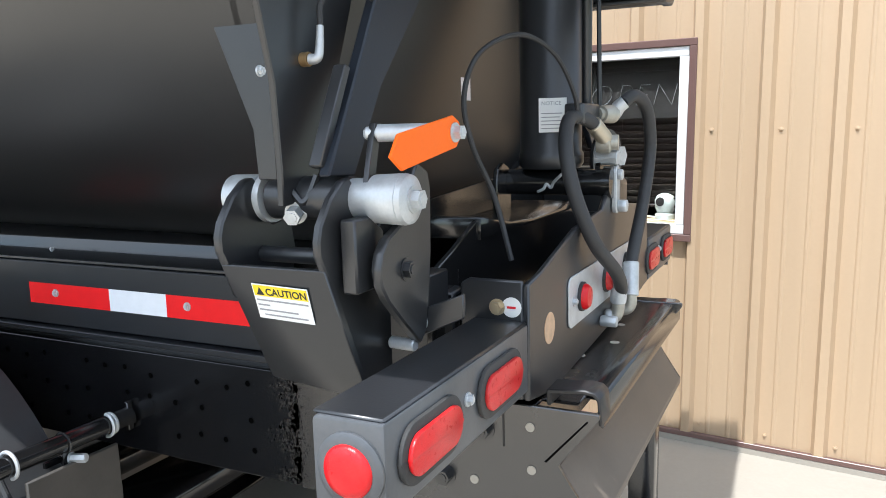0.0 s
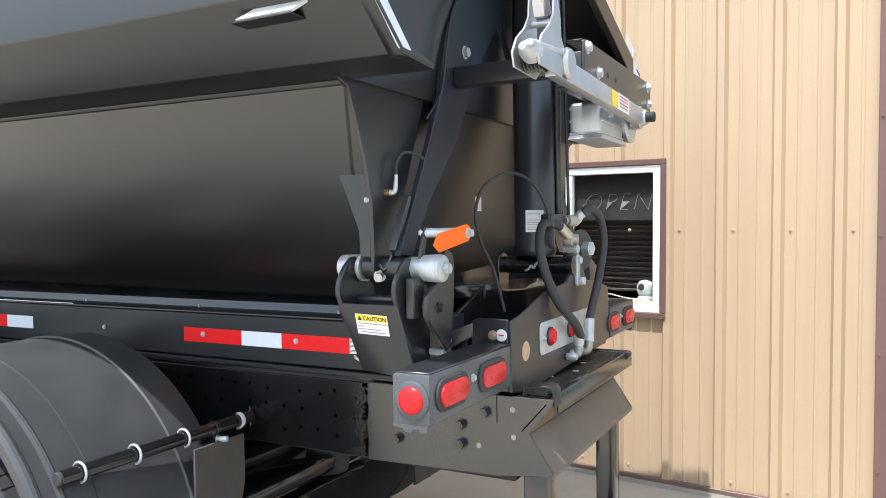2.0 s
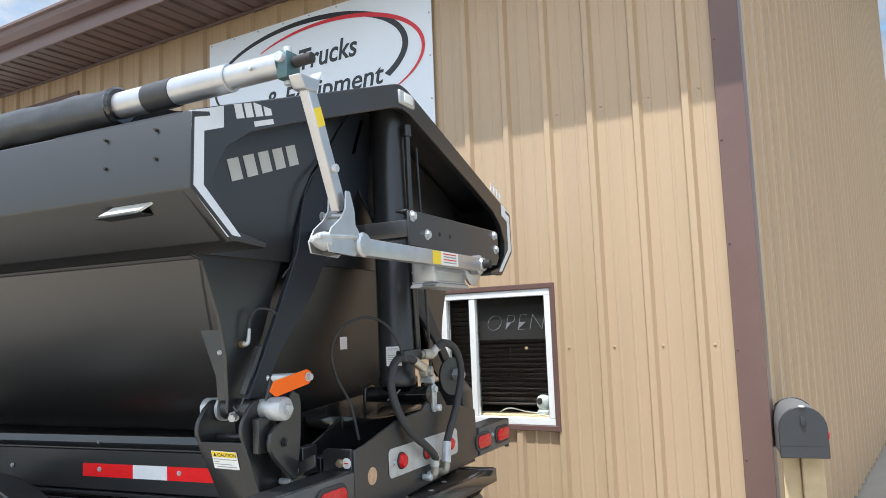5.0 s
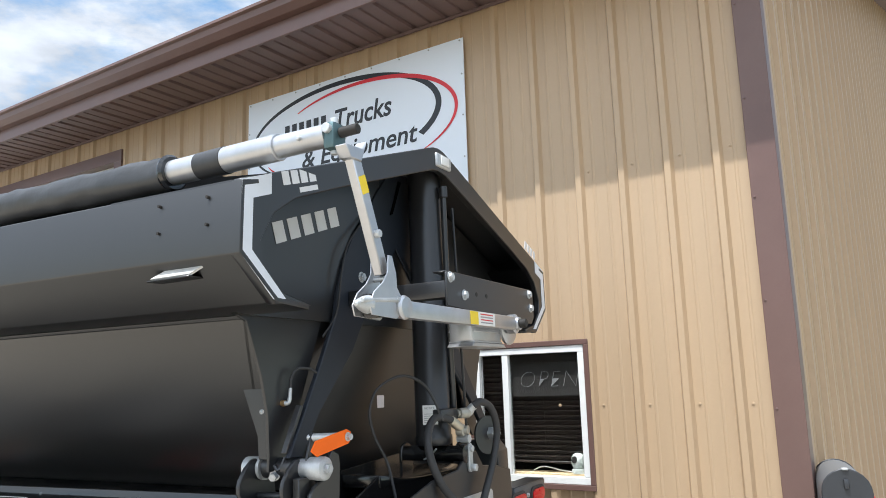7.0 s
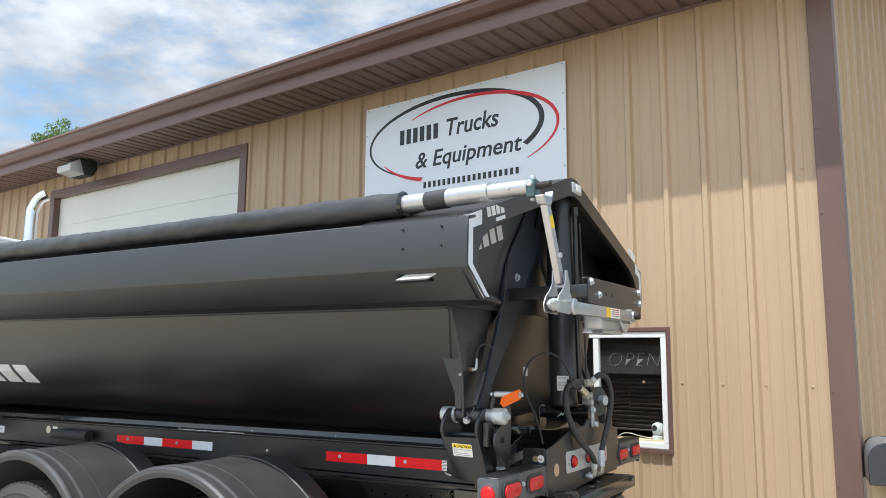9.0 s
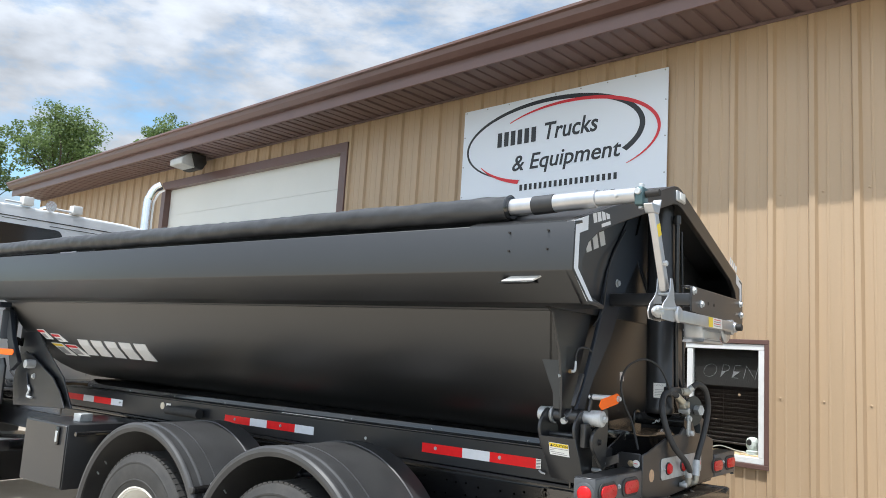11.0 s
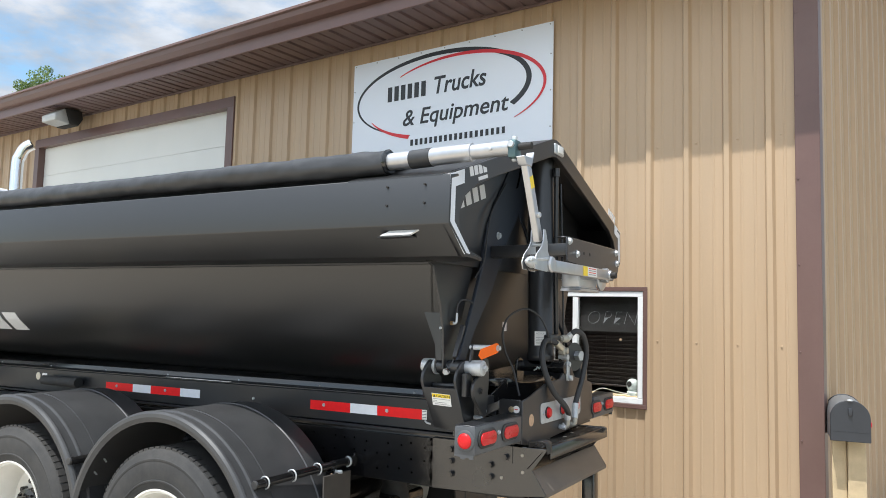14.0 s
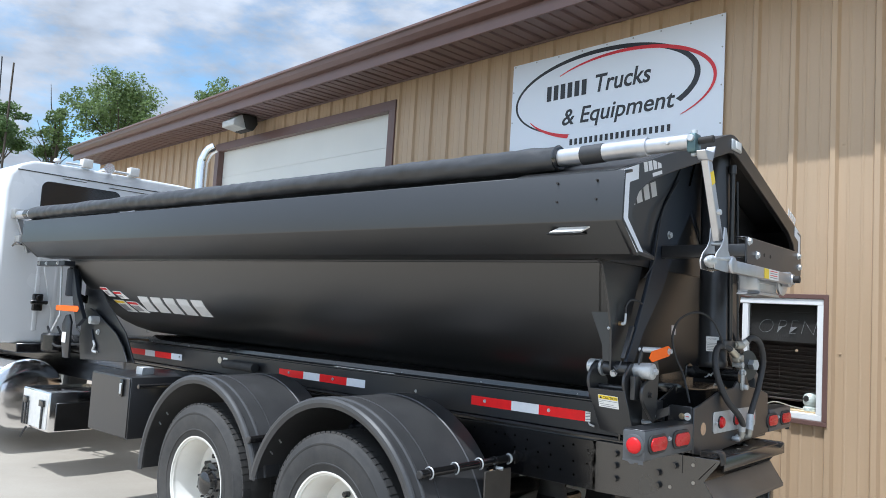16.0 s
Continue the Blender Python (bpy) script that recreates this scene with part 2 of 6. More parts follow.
# ---- mesh helpers ----
def link_bm(name, bm, material, parent=None, label="", smooth=False):
    bmesh.ops.recalc_face_normals(bm, faces=bm.faces)
    me = bpy.data.meshes.new(name)
    bm.to_mesh(me)
    bm.free()
    if smooth:
        for p in me.polygons:
            p.use_smooth = True
        me.set_sharp_from_angle(angle=radians(smooth if smooth is not True else 38))
    for m in (material if isinstance(material, (list, tuple)) else [material]):
        me.materials.append(m)
    ob = new(name, me)
    if parent is not None:
        ob.parent = parent
    if label:
        ob["label"] = label
    return ob


def part(name, bm, material, parent, label="", smooth=40):
    return link_bm(name, bm, material, parent, label, smooth)


def thing(name, label, category, m=None, group="", kind=""):
    ob = new(name)
    ob.empty_display_size = 0.1
    if m is not None:
        ob.matrix_basis = m
    return tagged(ob, label, category, group, kind)


def sharp_bevel(bm, w, seg=1, ang=25):
    if w <= 0:
        return bm
    bmesh.ops.recalc_face_normals(bm, faces=bm.faces)
    es = [e for e in bm.edges if len(e.link_faces) == 2 and e.calc_face_angle(0) > radians(ang)]
    bmesh.ops.bevel(bm, geom=es, offset=w, segments=seg, profile=0.5, affect="EDGES", clamp_overlap=True)
    return bm


def add_box(bm, x0, x1, y0, y1, z0, z1):
    v = [bm.verts.new(p) for p in ((x0, y0, z0), (x1, y0, z0), (x1, y1, z0), (x0, y1, z0), (x0, y0, z1), (x1, y0, z1), (x1, y1, z1), (x0, y1, z1))]
    for f in ((0, 3, 2, 1), (4, 5, 6, 7), (0, 1, 5, 4), (1, 2, 6, 5), (2, 3, 7, 6), (3, 0, 4, 7)):
        bm.faces.new([v[i] for i in f])
    return bm


def box(x0, x1, y0, y1, z0, z1, bev=0.003, seg=1):
    return sharp_bevel(add_box(bmesh.new(), x0, x1, y0, y1, z0, z1), bev, seg)


def place3(axis, a, b, c):
    """A point from its place c along axis and a, b in the plane across it (x: y, z; y: x, z; z: x, y)."""
    return {"x": (c, a, b), "y": (a, c, b), "z": (a, b, c)}[axis]


def add_prism(bm, poly, axis, c0, c1):
    lo = [bm.verts.new(place3(axis, a, b, c0)) for a, b in poly]
    hi = [bm.verts.new(place3(axis, a, b, c1)) for a, b in poly]
    bm.faces.new(lo), bm.faces.new(hi[::-1])
    for i in range(len(poly)):
        j = (i + 1) % len(poly)
        bm.faces.new((lo[i], hi[i], hi[j], lo[j]))
    return bm


def prism(poly, axis, c0, c1, bev=0.003, seg=1, ang=25):
    return sharp_bevel(add_prism(bmesh.new(), poly, axis, c0, c1), bev, seg, ang)


def add_cyl(bm, p0, p1, r0, r1=None, seg=20, caps=True):
    p0, p1 = Vector(p0), Vector(p1)
    r1 = r0 if r1 is None else r1
    q = (p1 - p0).to_track_quat("Z", "Y").to_matrix()
    rings = []
    for p, r in ((p0, r0), (p1, r1)):
        rings.append([bm.verts.new(p + q @ Vector((r * math.cos(2 * math.pi * k / seg), r * math.sin(2 * math.pi * k / seg), 0))) for k in range(seg)])
    for k in range(seg):
        j = (k + 1) % seg
        bm.faces.new((rings[0][k], rings[0][j], rings[1][j], rings[1][k]))
    if caps:
        bm.faces.new(rings[0][::-1]), bm.faces.new(rings[1])
    return bm


def cyl(p0, p1, r0, r1=None, seg=20, bev=0.002):
    return sharp_bevel(add_cyl(bmesh.new(), p0, p1, r0, r1, seg), bev, 1, 50)


def add_lathe(bm, prof, origin, axis, seg=32, closed=False, caps=True):
    """prof: (along, radius) pairs, turned round axis through origin."""
    origin, axis = Vector(origin), Vector(axis).normalized()
    q = axis.to_track_quat("Z", "Y").to_matrix()
    rings = []
    for a, r in prof:
        rings.append([bm.verts.new(origin + q @ Vector((r * math.cos(2 * math.pi * k / seg), r * math.sin(2 * math.pi * k / seg), a))) for k in range(seg)])
    n = len(rings)
    for i in range(n if closed else n - 1):
        a, b = rings[i], rings[(i + 1) % n]
        for k in range(seg):
            j = (k + 1) % seg
            bm.faces.new((a[k], a[j], b[j], b[k]))
    if not closed and caps:
        bm.faces.new(rings[0][::-1]), bm.faces.new(rings[-1])
    return bm


def lathe(prof, origin, axis, seg=32, closed=False, caps=True):
    return add_lathe(bmesh.new(), prof, origin, axis, seg, closed, caps)


def spline(pts, n=8):
    """A smooth line through the points (Catmull-Rom)."""
    p = [Vector(a) for a in pts]
    p = [p[0] * 2 - p[1]] + p + [p[-1] * 2 - p[-2]]
    out = []
    for i in range(1, len(p) - 2):
        for k in range(n):
            t = k / n
            out.append(0.5 * ((2 * p[i]) + (p[i + 1] - p[i - 1]) * t + (2 * p[i - 1] - 5 * p[i] + 4 * p[i + 1] - p[i + 2]) * t * t
                              + (3 * p[i] - p[i - 1] - 3 * p[i + 1] + p[i + 2]) * t ** 3))
    return out + [p[-2]]


def add_tube(bm, pts, r, seg=10, n=8):
    line = spline(pts, n) if n > 1 else [Vector(a) for a in pts]
    ref = Vector((0.3, 0.2, 1)).normalized()
    rings = []
    for i, p in enumerate(line):
        d = (line[min(i + 1, len(line) - 1)] - line[max(i - 1, 0)]).normalized()
        a = d.cross(ref).normalized()
        b = a.cross(d).normalized()
        ref = b
        rr = r(i / (len(line) - 1)) if callable(r) else r
        rings.append([bm.verts.new(p + rr * (a * math.cos(2 * math.pi * k / seg) + b * math.sin(2 * math.pi * k / seg))) for k in range(seg)])
    for a, b in zip(rings, rings[1:]):
        for k in range(seg):
            j = (k + 1) % seg
            bm.faces.new((a[k], a[j], b[j], b[k]))
    bm.faces.new(rings[0][::-1]), bm.faces.new(rings[-1])
    return bm


def tube(pts, r, seg=10, n=8):
    return add_tube(bmesh.new(), pts, r, seg, n)


def add_hex(bm, p, d, r=0.011, h=0.009, washer=True):
    """A bolt head at p, standing out along d."""
    p, d = Vector(p), Vector(d).normalized()
    if washer:
        add_cyl(bm, p, p + d * 0.0025, r * 1.35, seg=14)
    add_cyl(bm, p + d * 0.002, p + d * (0.0025 + h), r, seg=6)
    add_cyl(bm, p + d * (0.0025 + h), p + d * (0.004 + h), r * 0.62, seg=8)
    return bm


def bolt(p, d, parent, r=0.011, h=0.009, material=None, name="bolt", label=""):
    return part(name, add_hex(bmesh.new(), p, d, r, h), material or ZINC, parent, label)


def round_rect(cx, cz, w, h, r, n=5):
    out = []
    for sx, sz, a0 in ((1, 1, 0), (-1, 1, 90), (-1, -1, 180), (1, -1, 270)):
        for k in range(n + 1):
            a = radians(a0 + 90 * k / n)
            out.append((cx + sx * (w / 2 - r) + r * math.cos(a), cz + sz * (h / 2 - r) + r * math.sin(a)))
    return out


def text_mesh(name, body, size, m, material, parent, extrude=0.0008, align="LEFT", shear=0.0, space=1.0, bold=0.0, label=""):
    """Lettering as a mesh, flat in the plane that m gives (x along the line, y up)."""
    cu = bpy.data.curves.new(name, "FONT")
    cu.body, cu.size, cu.align_x, cu.shear, cu.space_character, cu.offset, cu.extrude = body, size, align, shear, space, bold, extrude
    cu.resolution_u = 4
    tmp = bpy.data.objects.new(name, cu)
    scene.collection.objects.link(tmp)
    me = bpy.data.meshes.new_from_object(tmp.evaluated_get(bpy.context.evaluated_depsgraph_get()))
    bpy.data.objects.remove(tmp)
    bpy.data.curves.remove(cu)
    me.transform(m)
    me.materials.clear()
    me.materials.append(material)
    ob = new(name, me)
    if parent is not None:
        ob.parent = parent
    if label:
        ob["label"] = label
    return ob


TRUCK = pose(0, 0, 0, 0, -0.7, 0)      # the vehicle stands a little nose-down
MID = 1.445                            # its centre line

# ---- ground ----
bm = bmesh.new()
bmesh.ops.create_grid(bm, x_segments=1, y_segments=1, size=400)
ground = tagged(link_bm("ground", bm, GRASS), "flat ground reaching the horizon", "ground", kind="structure")
ground.location.z = -0.03
tagged(link_bm("pavement", box(-30, 14, -1.7, 34, -0.3, 0.0, 0.0), CONC), "stained concrete apron in front of the building", "pavement", kind="structure")
# unseen ground, its paleness and edge set for the light thrown on the body
yard = tagged(link_bm("gravel_yard", box(-30, 14, -22, -1.7, -0.3, -0.006, 0.0), GRAVEL), "unseen gravel yard before the apron, made pale to bounce light", "ground", kind="structure")

# ---- building ----
SITE = pose(1.05, 3.495, 0, 0, 0, -5.17)
L, H, D = 17.0, 4.58, 30.0


def structure(name, bm, material, label, category="wall", smooth=False):
    ob = link_bm(name, bm, material, None, "", smooth)
    ob.matrix_basis = SITE
    return tagged(ob, label, category, kind="structure")


WIN = (-2.02, -1.10, 1.03, 2.0)        # x0, x1, z0, z1 outside the brown trim
DOOR = (-11.15, -6.38, 0.0, 4.28)


def siding(x0, x1, z0, z1, y=0.0, pitch=0.306, phase=0.128, along="x", top=None):
    """Ribbed steel sheet: a tall rib every pitch with two low ones between, seen from -y."""
    prof = []
    x = math.floor((x0 - phase) / pitch) * pitch + phase
    while x < x1 + pitch:
        for dx, dy in ((-0.036, 0), (-0.019, -0.030), (0.019, -0.030), (0.036, 0), (0.092, 0), (0.099, -0.004), (0.109, -0.004), (0.116, 0),
                       (0.189, 0), (0.196, -0.004), (0.206, -0.004), (0.213, 0)):
            if x0 < x + dx < x1:
                prof.append((x + dx, y + dy))
        x += pitch
    prof = [(x0, y)] + prof + [(x1, y)]
    bm = bmesh.new()
    rise = top or (lambda q: z1)
    rows = [[bm.verts.new((px, py, z) if along == "x" else (-py, px, z)) for px, py in prof for z in (z0 if k == 0 else rise(px),)] for k in (0, 1)]
    back = [[bm.verts.new((px, y + 0.12, z) if along == "x" else (-(y + 0.12), px, z)) for px in (x0, x1) for z in (z0 if k == 0 else rise(px),)] for k in (0, 1)]
    for i in range(len(prof) - 1):
        bm.faces.new((rows[0][i], rows[0][i + 1], rows[1][i + 1], rows[1][i]))
    bm.faces.new((back[0][0], back[1][0], back[1][1], back[0][1]))
    bm.faces.new((rows[0][0], rows[1][0], back[1][0], back[0][0]))
    bm.faces.new((rows[0][-1], back[0][1], back[1][1], rows[1][-1]))
    bm.faces.new(rows[1] + back[1][::-1])
    bm.faces.new(rows[0][::-1] + back[0])
    return bm


def RAKE(q):
    return H + 0.28 + 0.31 * q


for nm, a in (("wall_front_east", (WIN[1] - 0.03, 0.02, 0.03, H)), ("wall_front_middle", (DOOR[1] - 0.03, WIN[0] + 0.03, 0.03, H)), ("wall_front_below", (WIN[0] + 0.03, WIN[1] - 0.03, 0.03, WIN[2] + 0.03)),
              ("wall_front_above", (WIN[0] + 0.03, WIN[1] - 0.03, WIN[3] - 0.03, H)), ("wall_front_over_door", (DOOR[0] + 0.03, DOOR[1] - 0.03, DOOR[3] - 0.03, H)),
              ("wall_front_west", (-L, DOOR[0] + 0.03, 0.03, H))):
    structure(nm, siding(*a), TAN, "tan ribbed steel siding")
structure("wall_side", siding(0.02, D / 2, 0.03, H + 0.4, 0.0, 0.306, 0.1, along="y", top=RAKE), TAN, "tan ribbed steel siding on the end wall").matrix_basis = SITE @ pose(0.13, 0, 0, 0, 0, -3.3)
structure("wall_back", box(-L, 1.8, D, D + 0.1, 0, H, 0), TAN, "tan rear wall")
structure("wall_west", box(-L - 0.1, -L, 0, D, 0, H, 0), TAN, "tan west wall")
structure("foundation", box(-L, 0.12, -0.03, D, -0.2, 0.03, 0.004), CONC, "low concrete footing", "footing")
structure("base_trim", box(-L, 0.03, -0.032, -0.004, 0.03, 0.055, 0.002), BROWN, "brown base flashing", "trim")
structure("corner_trim", prism([(0.0, 0.004), (0.0, -0.034), (0.165, -0.034), (0.165, 0.13), (0.13, 0.13), (0.13, 0.004)], "z", 0.03, H, 0.003), BROWN, "brown steel corner trim", "trim")

# eave: soffit panels, fascia, gutter and roof
bm = bmesh.new()
prof = []
x = -L
while x < 0.4:
    for dx, dz in ((0.0, 0.024), (0.026, 0.024), (0.034, 0.0), (0.140, 0.0), (0.146, 0.014), (0.166, 0.014), (0.172, 0.0), (0.278, 0.0), (0.286, 0.024)):
        prof.append((min(x + dx, 0.4 + 0.001 * dx), H - 0.004 + dz))
    x += 0.304
front, rear = ([bm.verts.new((px, yy, pz)) for px, pz in prof] for yy in (-0.60, 0.0))
for k in range(len(prof) - 1):
    bm.faces.new((front[k], front[k + 1], rear[k + 1], rear[k]))
structure("eave_soffit", bm, SOFFIT, "brown ribbed steel soffit under the eave", "soffit")
structure("soffit_backing", box(-L, 0.4, -0.6, 0.0, H + 0.032, H + 0.05, 0), SOFFIT, "brown soffit backing", "soffit")
structure("soffit_moulding", box(-L, 0.0, -0.045, -0.026, H - 0.03, H - 0.005, 0.003), SOFFIT, "brown moulding at the top of the wall", "trim")
structure("fascia", box(-L, 0.42, -0.63, -0.602, H - 0.03, H + 0.24, 0.004), BROWN, "brown steel fascia", "fascia")
gut = [(-0.632, H + 0.10), (-0.69, H + 0.11), (-0.735, H + 0.16), (-0.745, H + 0.21), (-0.775, H + 0.22), (-0.775, H + 0.245), (-0.758, H + 0.245), (-0.755, H + 0.232), (-0.73, H + 0.225), (-0.722, H + 0.165), (-0.685, H + 0.125), (-0.632, H + 0.115)]
structure("gutter", prism(gut, "x", -L, 0.44, 0.0), BROWN, "brown gutter along the eave", "gutter")
RIDGE = H + 0.28 + 0.31 * D / 2
structure("roof", prism([(-0.66, H + 0.25), (-0.66, H + 0.28), (D / 2, RIDGE + 0.2), (D + 0.6, H + 0.28), (D + 0.6, H + 0.25), (D / 2, RIDGE + 0.17)], "x", -L, 0.44, 0), BROWN, "brown steel roof", "roof")
structure("gable_soffit", prism([(-0.55, H + 0.10), (-0.55, H + 0.13), (D / 2, RIDGE + 0.0), (D / 2, RIDGE - 0.03)], "x", 0.10, 0.62, 0), SOFFIT, "brown soffit of the gable end", "soffit").matrix_basis = SITE @ pose(0, 0, 0, 0, 0, -3.3)
structure("gable_fascia", prism([(-0.66, H + 0.10), (-0.66, H + 0.30), (D / 2, RIDGE + 0.22), (D / 2, RIDGE + 0.0)], "x", 0.62, 0.65, 0), BROWN, "brown rake fascia", "fascia").matrix_basis = SITE @ pose(0, 0, 0, 0, 0, -3.3)

# window with blinds
x0, x1, z0, z1 = WIN


def frame_of(x0, x1, z0, z1, w, y0, y1, bev=0.003):
    bm = bmesh.new()
    add_box(bm, x0, x1, y0, y1, z1 - w, z1), add_box(bm, x0, x1, y0, y1, z0, z0 + w)
    add_box(bm, x0, x0 + w, y0, y1, z0 + w, z1 - w), add_box(bm, x1 - w, x1, y0, y1, z0 + w, z1 - w)
    return sharp_bevel(bm, bev)


window = structure("window_1", frame_of(x0, x1, z0, z1, 0.035, -0.04, 0.0), BROWN, "sliding window with brown outer trim and white frame", "window")
part("window_frame", frame_of(x0 + 0.036, x1 - 0.036, z0 + 0.036, z1 - 0.036, 0.045, -0.03, 0.03), LABELW, window, "white vinyl frame")
part("mullion", box(-1.755, -1.71, -0.026, 0.02, z0 + 0.082, z1 - 0.082), LABELW, window, "white vinyl mullion")
for a, b in ((x0 + 0.082, -1.756), (-1.709, x1 - 0.082)):
    g = part("pane", box(a, b, 0.004, 0.009, z0 + 0.082, z1 - 0.082, 0), GLASS, window, "clear window pane")
    g.visible_shadow = False
# reveal and office get their dimness from a near-black colour
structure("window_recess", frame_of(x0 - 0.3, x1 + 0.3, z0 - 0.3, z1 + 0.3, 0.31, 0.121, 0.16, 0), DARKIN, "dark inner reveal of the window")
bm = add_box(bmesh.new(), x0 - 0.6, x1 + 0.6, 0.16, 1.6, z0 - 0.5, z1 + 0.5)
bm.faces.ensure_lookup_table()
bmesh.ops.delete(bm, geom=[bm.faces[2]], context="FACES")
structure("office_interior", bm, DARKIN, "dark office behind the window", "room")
blind = thing("window_blind", "dark brown horizontal slat blind, lowered", "blind", SITE)
z = z1 - 0.1
while z > z0 + 0.17:
    part("slat", prism([(0.079, z), (0.076, z - 0.001), (0.056, z + 0.028), (0.059, z + 0.029)], "x", x0 + 0.05, x1 - 0.05, 0), BLIND, blind)
    z -= 0.033
part("bottom_rail", box(x0 + 0.05, x1 - 0.05, 0.055, 0.085, z0 + 0.155, z0 + 0.17), BLIND, blind)
for xx in (x0 + 0.3, x1 - 0.38):
    part("ladder_cord", cyl((xx, 0.048, z0 + 0.16), (xx, 0.048, z1 - 0.09), 0.0015, seg=6, bev=0), BLIND, blind)
TUBEG = mat("unlit_glass_tube", (0.30, 0.30, 0.31), 0.25, 0, 0.1, 20)
neon = thing("open_sign", "unlit open sign hanging inside the window", "sign", SITE)
text_mesh("sign_letters", "OPEN", 0.165, pose(-1.665, 0.03, 1.69, 90, 0, 0) @ pose(0, 0, 0), TUBEG, neon, 0.002, shear=0.25, bold=-0.0085, space=1.1)
part("sign_panel", box(-1.72, -1.15, 0.038, 0.046, 1.63, 1.93, 0.002), DARKIN, neon, "dark clear backing panel")
part("sign_tube", cyl((-1.60, 0.035, 1.86), (-1.2, 0.035, 1.86), 0.003, seg=8, bev=0), DARKIN, neon)

# sign board
board = thing("sign_board", "white metal sign board screwed high on the siding", "sign", SITE)
sx0, sx1, sz0, sz1 = -4.352, -1.968, 3.155, 4.375
part("panel", box(sx0, sx1, -0.034, -0.026, sz0, sz1, 0.001), SIGNW, board)


def crescent(cx, cz, rx, rz, a0, a1, w, name, material, y, n=64, skewed=False):
    """A stroke along an ellipse, thin at both ends, or growing towards its end where skewed."""
    bm = bmesh.new()
    rows = []
    for k in range(n + 1):
        t = k / n
        a = radians(a0 + (a1 - a0) * t)
        ww = w * (0.12 + 0.88 * t ** 0.7 if skewed else 0.12 + 0.88 * math.sin(math.pi * min(1, max(0, t * 0.96 + 0.03))) ** 0.8)
        row = []
        for d in (-0.5, 0.5):
            px, pz = (rx + d * ww) * math.cos(a), (rz + d * ww) * math.sin(a)
            row += [bm.verts.new((cx + px, y0, cz + pz)) for y0 in (y, y - 0.0012)]
        rows.append(row)
    for r, q in zip(rows, rows[1:]):
        for i, j in ((0, 1), (1, 3), (3, 2), (2, 0)):
            bm.faces.new((r[i], r[j], q[j], q[i]))
    return part(name, bm, material, board)


crescent(-3.243, 3.91, 1.035, 0.405, 252, -34, 0.058, "ellipse_stroke", INK, -0.0345, 96, skewed=True)
crescent(-3.03, 3.85, 0.985, 0.410, 134, -47, 0.036, "ellipse_stroke", INKR, -0.037, 80)
crescent(-3.23, 3.88, 0.93, 0.40, 204, 248, 0.042, "ellipse_stroke", INKR, -0.037, 40, skewed=True)


def sign_line(body, size, x, z, width, **k):
    """A line of lettering from x on, drawn out to the given width."""
    ob = text_mesh("sign_lettering", body, size, pose(0, -0.036, z, 90, 0, 0), INK, board, 0.0006, **k)
    xs = [v.co.x for v in ob.data.vertices]
    f = width / (max(xs) - min(xs))
    ob.data.transform(Matrix.Translation((x - f * min(xs), 0, 0)) @ Matrix.Diagonal((f, 1, 1, 1)))
    return ob


def bars(name, x, z, w, h, n, y, material, parent, gap=0.25, m=None):
    """Plain upright blocks in place of lettering, n of them over the width w."""
    out = []
    step = w / n
    for i in range(n):
        bm = box(x + i * step, x + (i + 1 - gap) * step, y - 0.0012, y, z, z + h, 0)
        if m is not None:
            bm.transform(m)
        out.append(part(name, bm, material, parent))
    return out


bars("name_bar", -3.87, 3.905, 0.52, 0.155, 6, -0.0365, INK, board, 0.35)
sign_line("Trucks", 0.245, -3.277, 3.908, 0.61, shear=0.18, bold=0.004)
sign_line("& Equipment", 0.228, -3.66, 3.630, 1.245, shear=0.18, bold=0.003)
bars("name_bar", -3.555, 3.415, 1.13, 0.062, 19, -0.0365, INK, board, 0.45)
bars("name_bar", -3.93, 3.25, 1.50, 0.072, 19, -0.0365, INK, board, 0.4)
for i in range(9):
    for zz in (sz0 + 0.02, sz1 - 0.02):
        part("screw", cyl((sx0 + 0.03 + i * 0.2905, -0.034, zz), (sx0 + 0.03 + i * 0.2905, -0.039, zz), 0.007, seg=8, bev=0), GREY, board)
for xx in (sx0 + 0.02, sx1 - 0.02):
    for zz in (3.42, 3.75, 4.08):
        part("screw", cyl((xx, -0.034, zz), (xx, -0.039, zz), 0.007, seg=8, bev=0), GREY, board)

# overhead door
x0, x1, z0, z1 = DOOR
structure("door_trim", frame_of(x0 - 0.06, x1 + 0.06, -0.3, z1 + 0.06, 0.13, -0.05, 0.06), BROWN, "brown steel trim round the overhead door", "trim")
od = structure("door_1", box(x0, x1, 0.06, 0.09, 0, 0.02, 0), DOORW, "white overhead garage door, closed", "garage door")
for i in range(8):
    part("door_panel", box(x0, x1, 0.055, 0.1, 0.02 + i * 0.535, 0.553 + i * 0.535, 0.002), DOORW, od)

